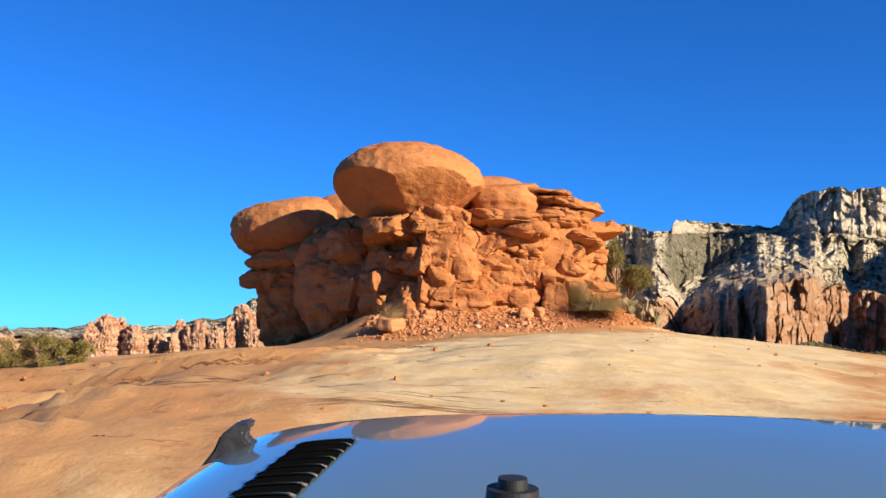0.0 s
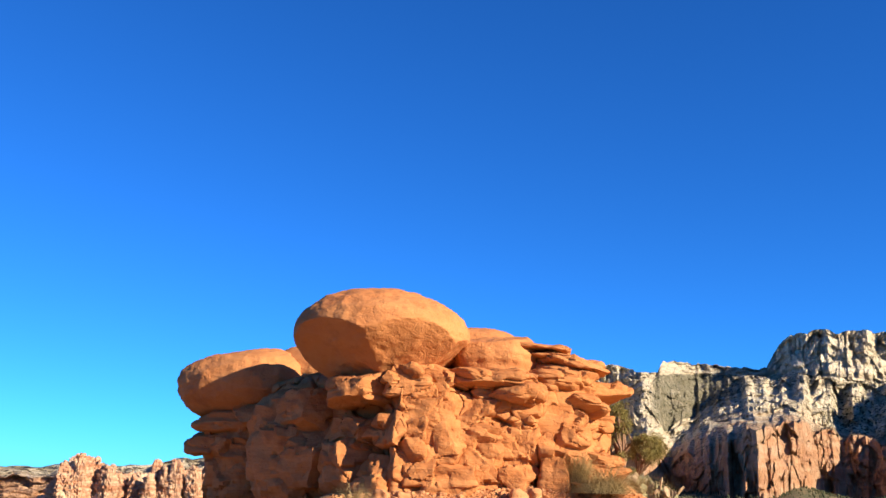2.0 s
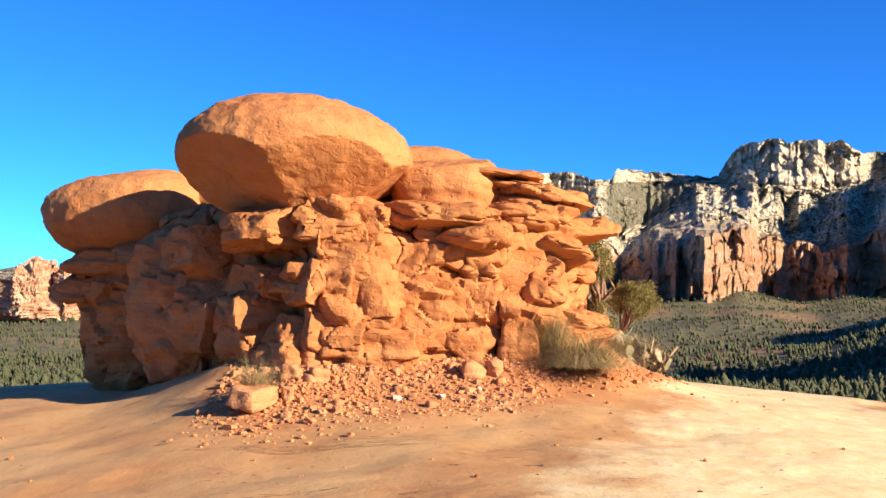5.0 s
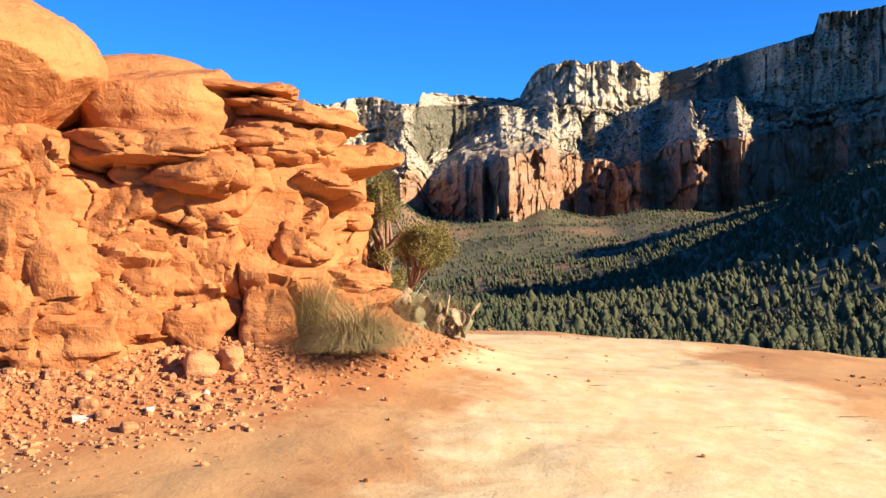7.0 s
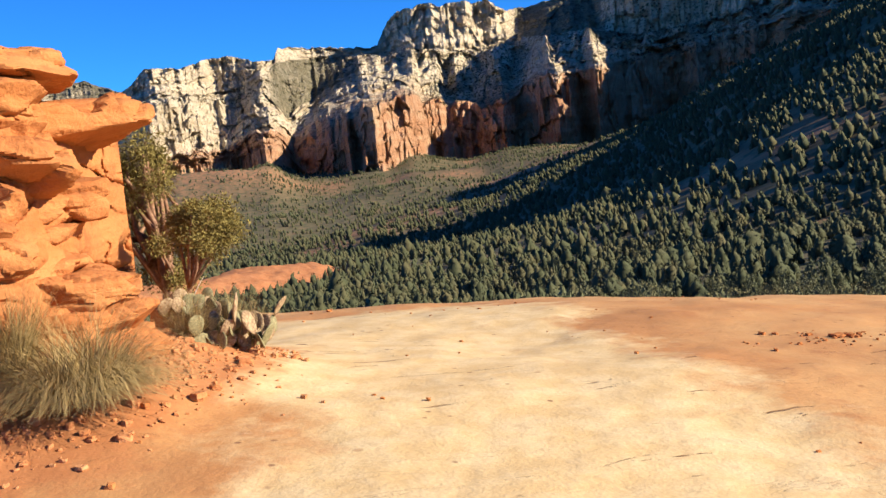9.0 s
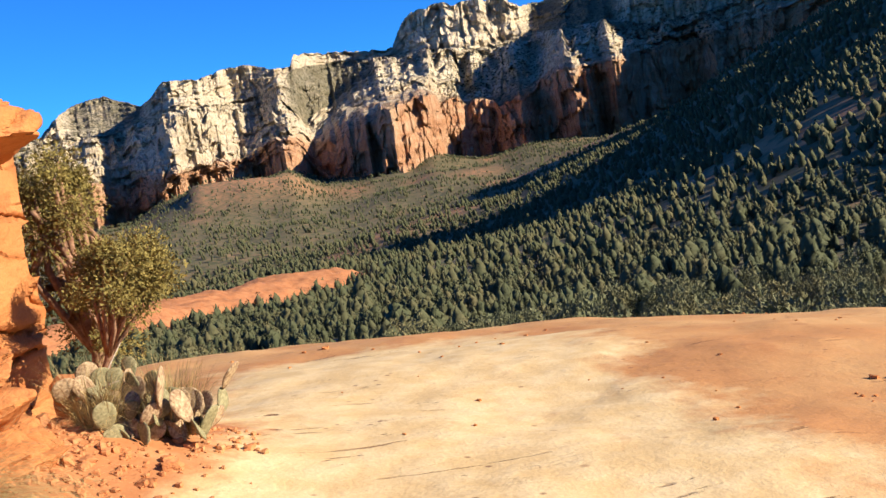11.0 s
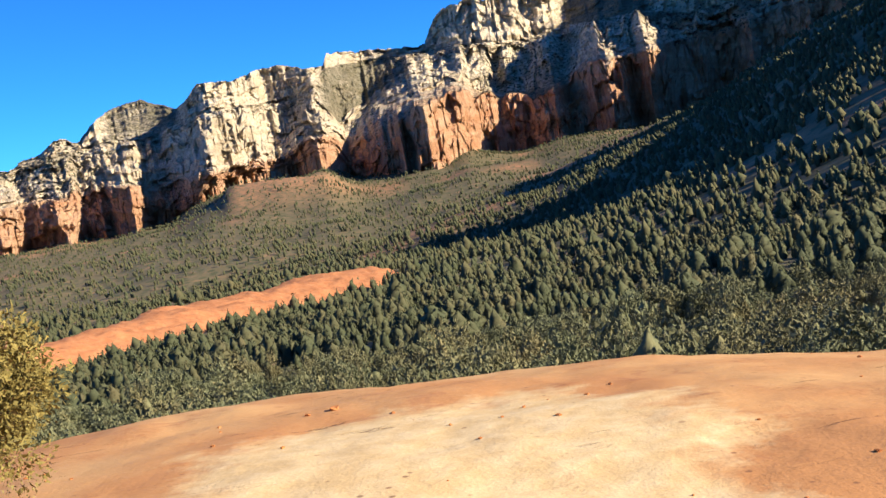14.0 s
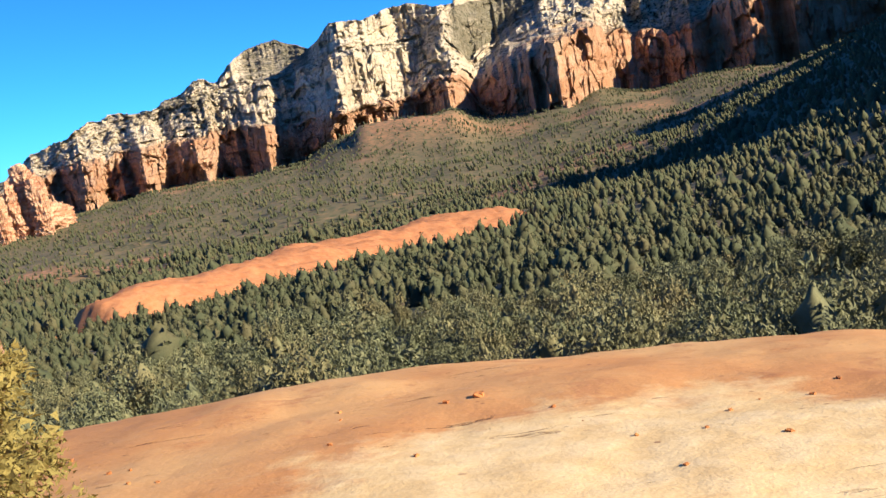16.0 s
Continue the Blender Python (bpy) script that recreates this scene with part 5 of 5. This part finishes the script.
def build_vehicle():
    """Bonnet, grille, wings and front wheels; x across, y ahead, z up from the eye's place."""
    car = thing("off_road_vehicle", "grey-blue off-road vehicle front with a louvred bonnet, on the slickrock", "vehicle")
    car.matrix_basis = VEHICLE
    left, right, back, front = -0.335, 1.06, 0.42, 1.58
    rows, cols = 60, 70
    y, x = np.meshgrid(np.linspace(back, front, rows), np.linspace(left, right, cols), indexing="ij")
    k = (x - (left + right) / 2) / ((right - left) / 2)
    tip = np.clip((y - front + 0.10) / 0.10, 0, 1)
    z = -0.232 - 0.03 * k**2 - 0.022 * np.abs(k) ** 14 - 0.018 * ((y - 0.9) / 0.7) ** 2 - 0.05 * tip**2 - 0.02 * np.clip((-k - 0.45) / 0.55, 0, 1) ** 2 * np.clip((y - 0.85) / 0.73, 0, 1)
    x = x * 1.0 + 0.015 * np.sign(-k) * np.abs(k) ** 3 * np.clip((y - back) / (front - back), 0, 1)
    top = np.stack([x.ravel(), y.ravel(), z.ravel()], 1)
    low = top - (0, 0, 0.02)
    f = grid_faces(rows, cols)
    n = rows * cols
    ring = [r * cols for r in range(rows)] + [(rows - 1) * cols + c for c in range(1, cols)] + [r * cols + cols - 1 for r in range(rows - 2, -1, -1)] + list(range(cols - 2, 0, -1))
    walls = [[a, b, b + n, a + n] for a, b in zip(ring, ring[1:] + ring[:1])]
    part("bonnet", mesh_of("bonnet", np.concatenate([top, low]), np.concatenate([f, f[:, ::-1] + n, np.array(walls)[:, ::-1]]), sharp=40), PAINT, car)
    def top_at(x, y):
        k = (x - (left + right) / 2) / ((right - left) / 2)
        return -0.232 - 0.03 * k**2 - 0.022 * np.abs(k) ** 14 - 0.018 * ((y - 0.9) / 0.7) ** 2 - 0.02 * np.clip((-k - 0.45) / 0.55, 0, 1) ** 2 * np.clip((y - 0.85) / 0.73, 0, 1)

    def strip(x0, x1, near, far):
        """A thin plate across the bonnet between two edges, each a place along it and a height over it, that dies away at its ends."""
        k, xx = np.meshgrid(np.linspace(0, 1, 4), np.linspace(x0, x1, 13), indexing="ij")
        end = np.sin(np.pi * np.clip((xx - x0) / (x1 - x0), 0.0, 1.0)) ** 0.3
        yy = near[0] + k * (far[0] - near[0])
        zz = top_at(xx, yy) + 0.0015 + (near[1] + k * (far[1] - near[1])) * end
        up = np.stack([xx.ravel(), yy.ravel(), zz.ravel()], 1)
        f = grid_faces(4, 13)
        return mesh_of("strip", np.concatenate([up, up - (0, -0.002, 0.002)]), np.concatenate([f, f[:, ::-1] + 52]))

    for s in range(9):
        y0 = 0.88 + 0.045 * s
        x0, x1 = -0.223 + 0.0043 * s, -0.145 + 0.0049 * s
        part("louvre", strip(x0, x1, (y0 + 0.030, 0.006), (y0 + 0.041, 0.004)), PAINT, car)
        # a black strip on the closed bonnet, painted in place of the louvre's shade
        part("louvre_shade", strip(x0 + 0.004, x1 - 0.004, (y0 - 0.003, 0.001), (y0 + 0.030, 0.003)), SLOT_SHADE, car)
    bm = bmesh.new()
    bmesh.ops.create_cone(bm, segments=28, radius1=0.0275, radius2=0.022, depth=0.05, cap_ends=True)
    bmesh.ops.bevel(bm, geom=[e for e in bm.edges if e.verts[0].co.z > 0 and e.verts[1].co.z > 0], offset=0.009, segments=4, affect="EDGES")
    stop = part("rubber_stop", bm, RUBBER, car, "black rubber windscreen rest")
    stop.matrix_basis = pose(0.066, 0.86, -0.226)
    bm = bmesh.new()
    outline = ((-0.338, -0.318), (-0.316, -0.289), (-0.308, -0.269), (-0.289, -0.254), (-0.267, -0.249), (-0.264, -0.257), (-0.275, -0.266), (-0.271, -0.277), (-0.259, -0.283), (-0.277, -0.300), (-0.313, -0.312))
    near, far = ([bm.verts.new((x, y, z)) for x, z in outline] for y in (1.365, 1.405))
    bm.faces.new(near)
    bm.faces.new(far[::-1])
    for k in range(len(outline)):
        bm.faces.new((near[k - 1], far[k - 1], far[k], near[k]))
    bmesh.ops.recalc_face_normals(bm, faces=bm.faces)
    bmesh.ops.bevel(bm, geom=list(bm.edges), offset=0.003, segments=2, affect="EDGES")
    part("bonnet_latch", bm, PLASTIC, car, "black rubber bonnet latch")
    bm = bmesh.new()
    slab(bm, left + 0.04, right - 0.04, 0.46, 1.50, -0.80, -0.30, 0.03)
    part("front_body", bm, PAINT, car)
    bm = bmesh.new()
    slab(bm, left + 0.06, right - 0.06, 1.505, 1.55, -0.80, -0.34, 0.015)
    grille = part("grille", bm, PAINT, car)
    for s in range(7):
        bm = bmesh.new()
        slab(bm, 0.14 + s * 0.075, 0.175 + s * 0.075, 1.545, 1.56, -0.72, -0.42, 0.006)
        part("grille_slot", bm, PLASTIC, grille)
    for side, wx in (("near", -0.46), ("far", 1.22)):
        bm = bmesh.new()
        slab(bm, wx - 0.16, wx + 0.16, 0.62, 1.46, -0.66, -0.60, 0.02)
        part("wing", bm, PLASTIC, car)
        bm = bmesh.new()
        bmesh.ops.create_cone(bm, segments=40, radius1=0.39, radius2=0.39, depth=0.25, cap_ends=True)
        bmesh.ops.bevel(bm, geom=[e for e in bm.edges if abs(e.verts[0].co.z - e.verts[1].co.z) < 0.01], offset=0.04, segments=3, affect="EDGES")
        wheel = part("tyre", bm, RUBBER, car, "black off-road tyre")
        wheel.matrix_basis = pose(wx, 1.04, -1.24, 0, 90, 0)
        bm = bmesh.new()
        bmesh.ops.create_cone(bm, segments=30, radius1=0.21, radius2=0.19, depth=0.27, cap_ends=True)
        part("rim", bm, STEEL, wheel)
    bm = bmesh.new()
    slab(bm, -0.5, 1.26, 1.60, 1.78, -0.98, -0.82, 0.03)
    slab(bm, 0.1, 0.2, 1.4, 1.62, -0.95, -0.85, 0.01)
    slab(bm, 0.56, 0.66, 1.4, 1.62, -0.95, -0.85, 0.01)
    part("front_bumper", bm, PLASTIC, car)


VEHICLE = pose(1.602, 0.222, -0.322, 4.91, 0, 5.30)
build_vehicle()
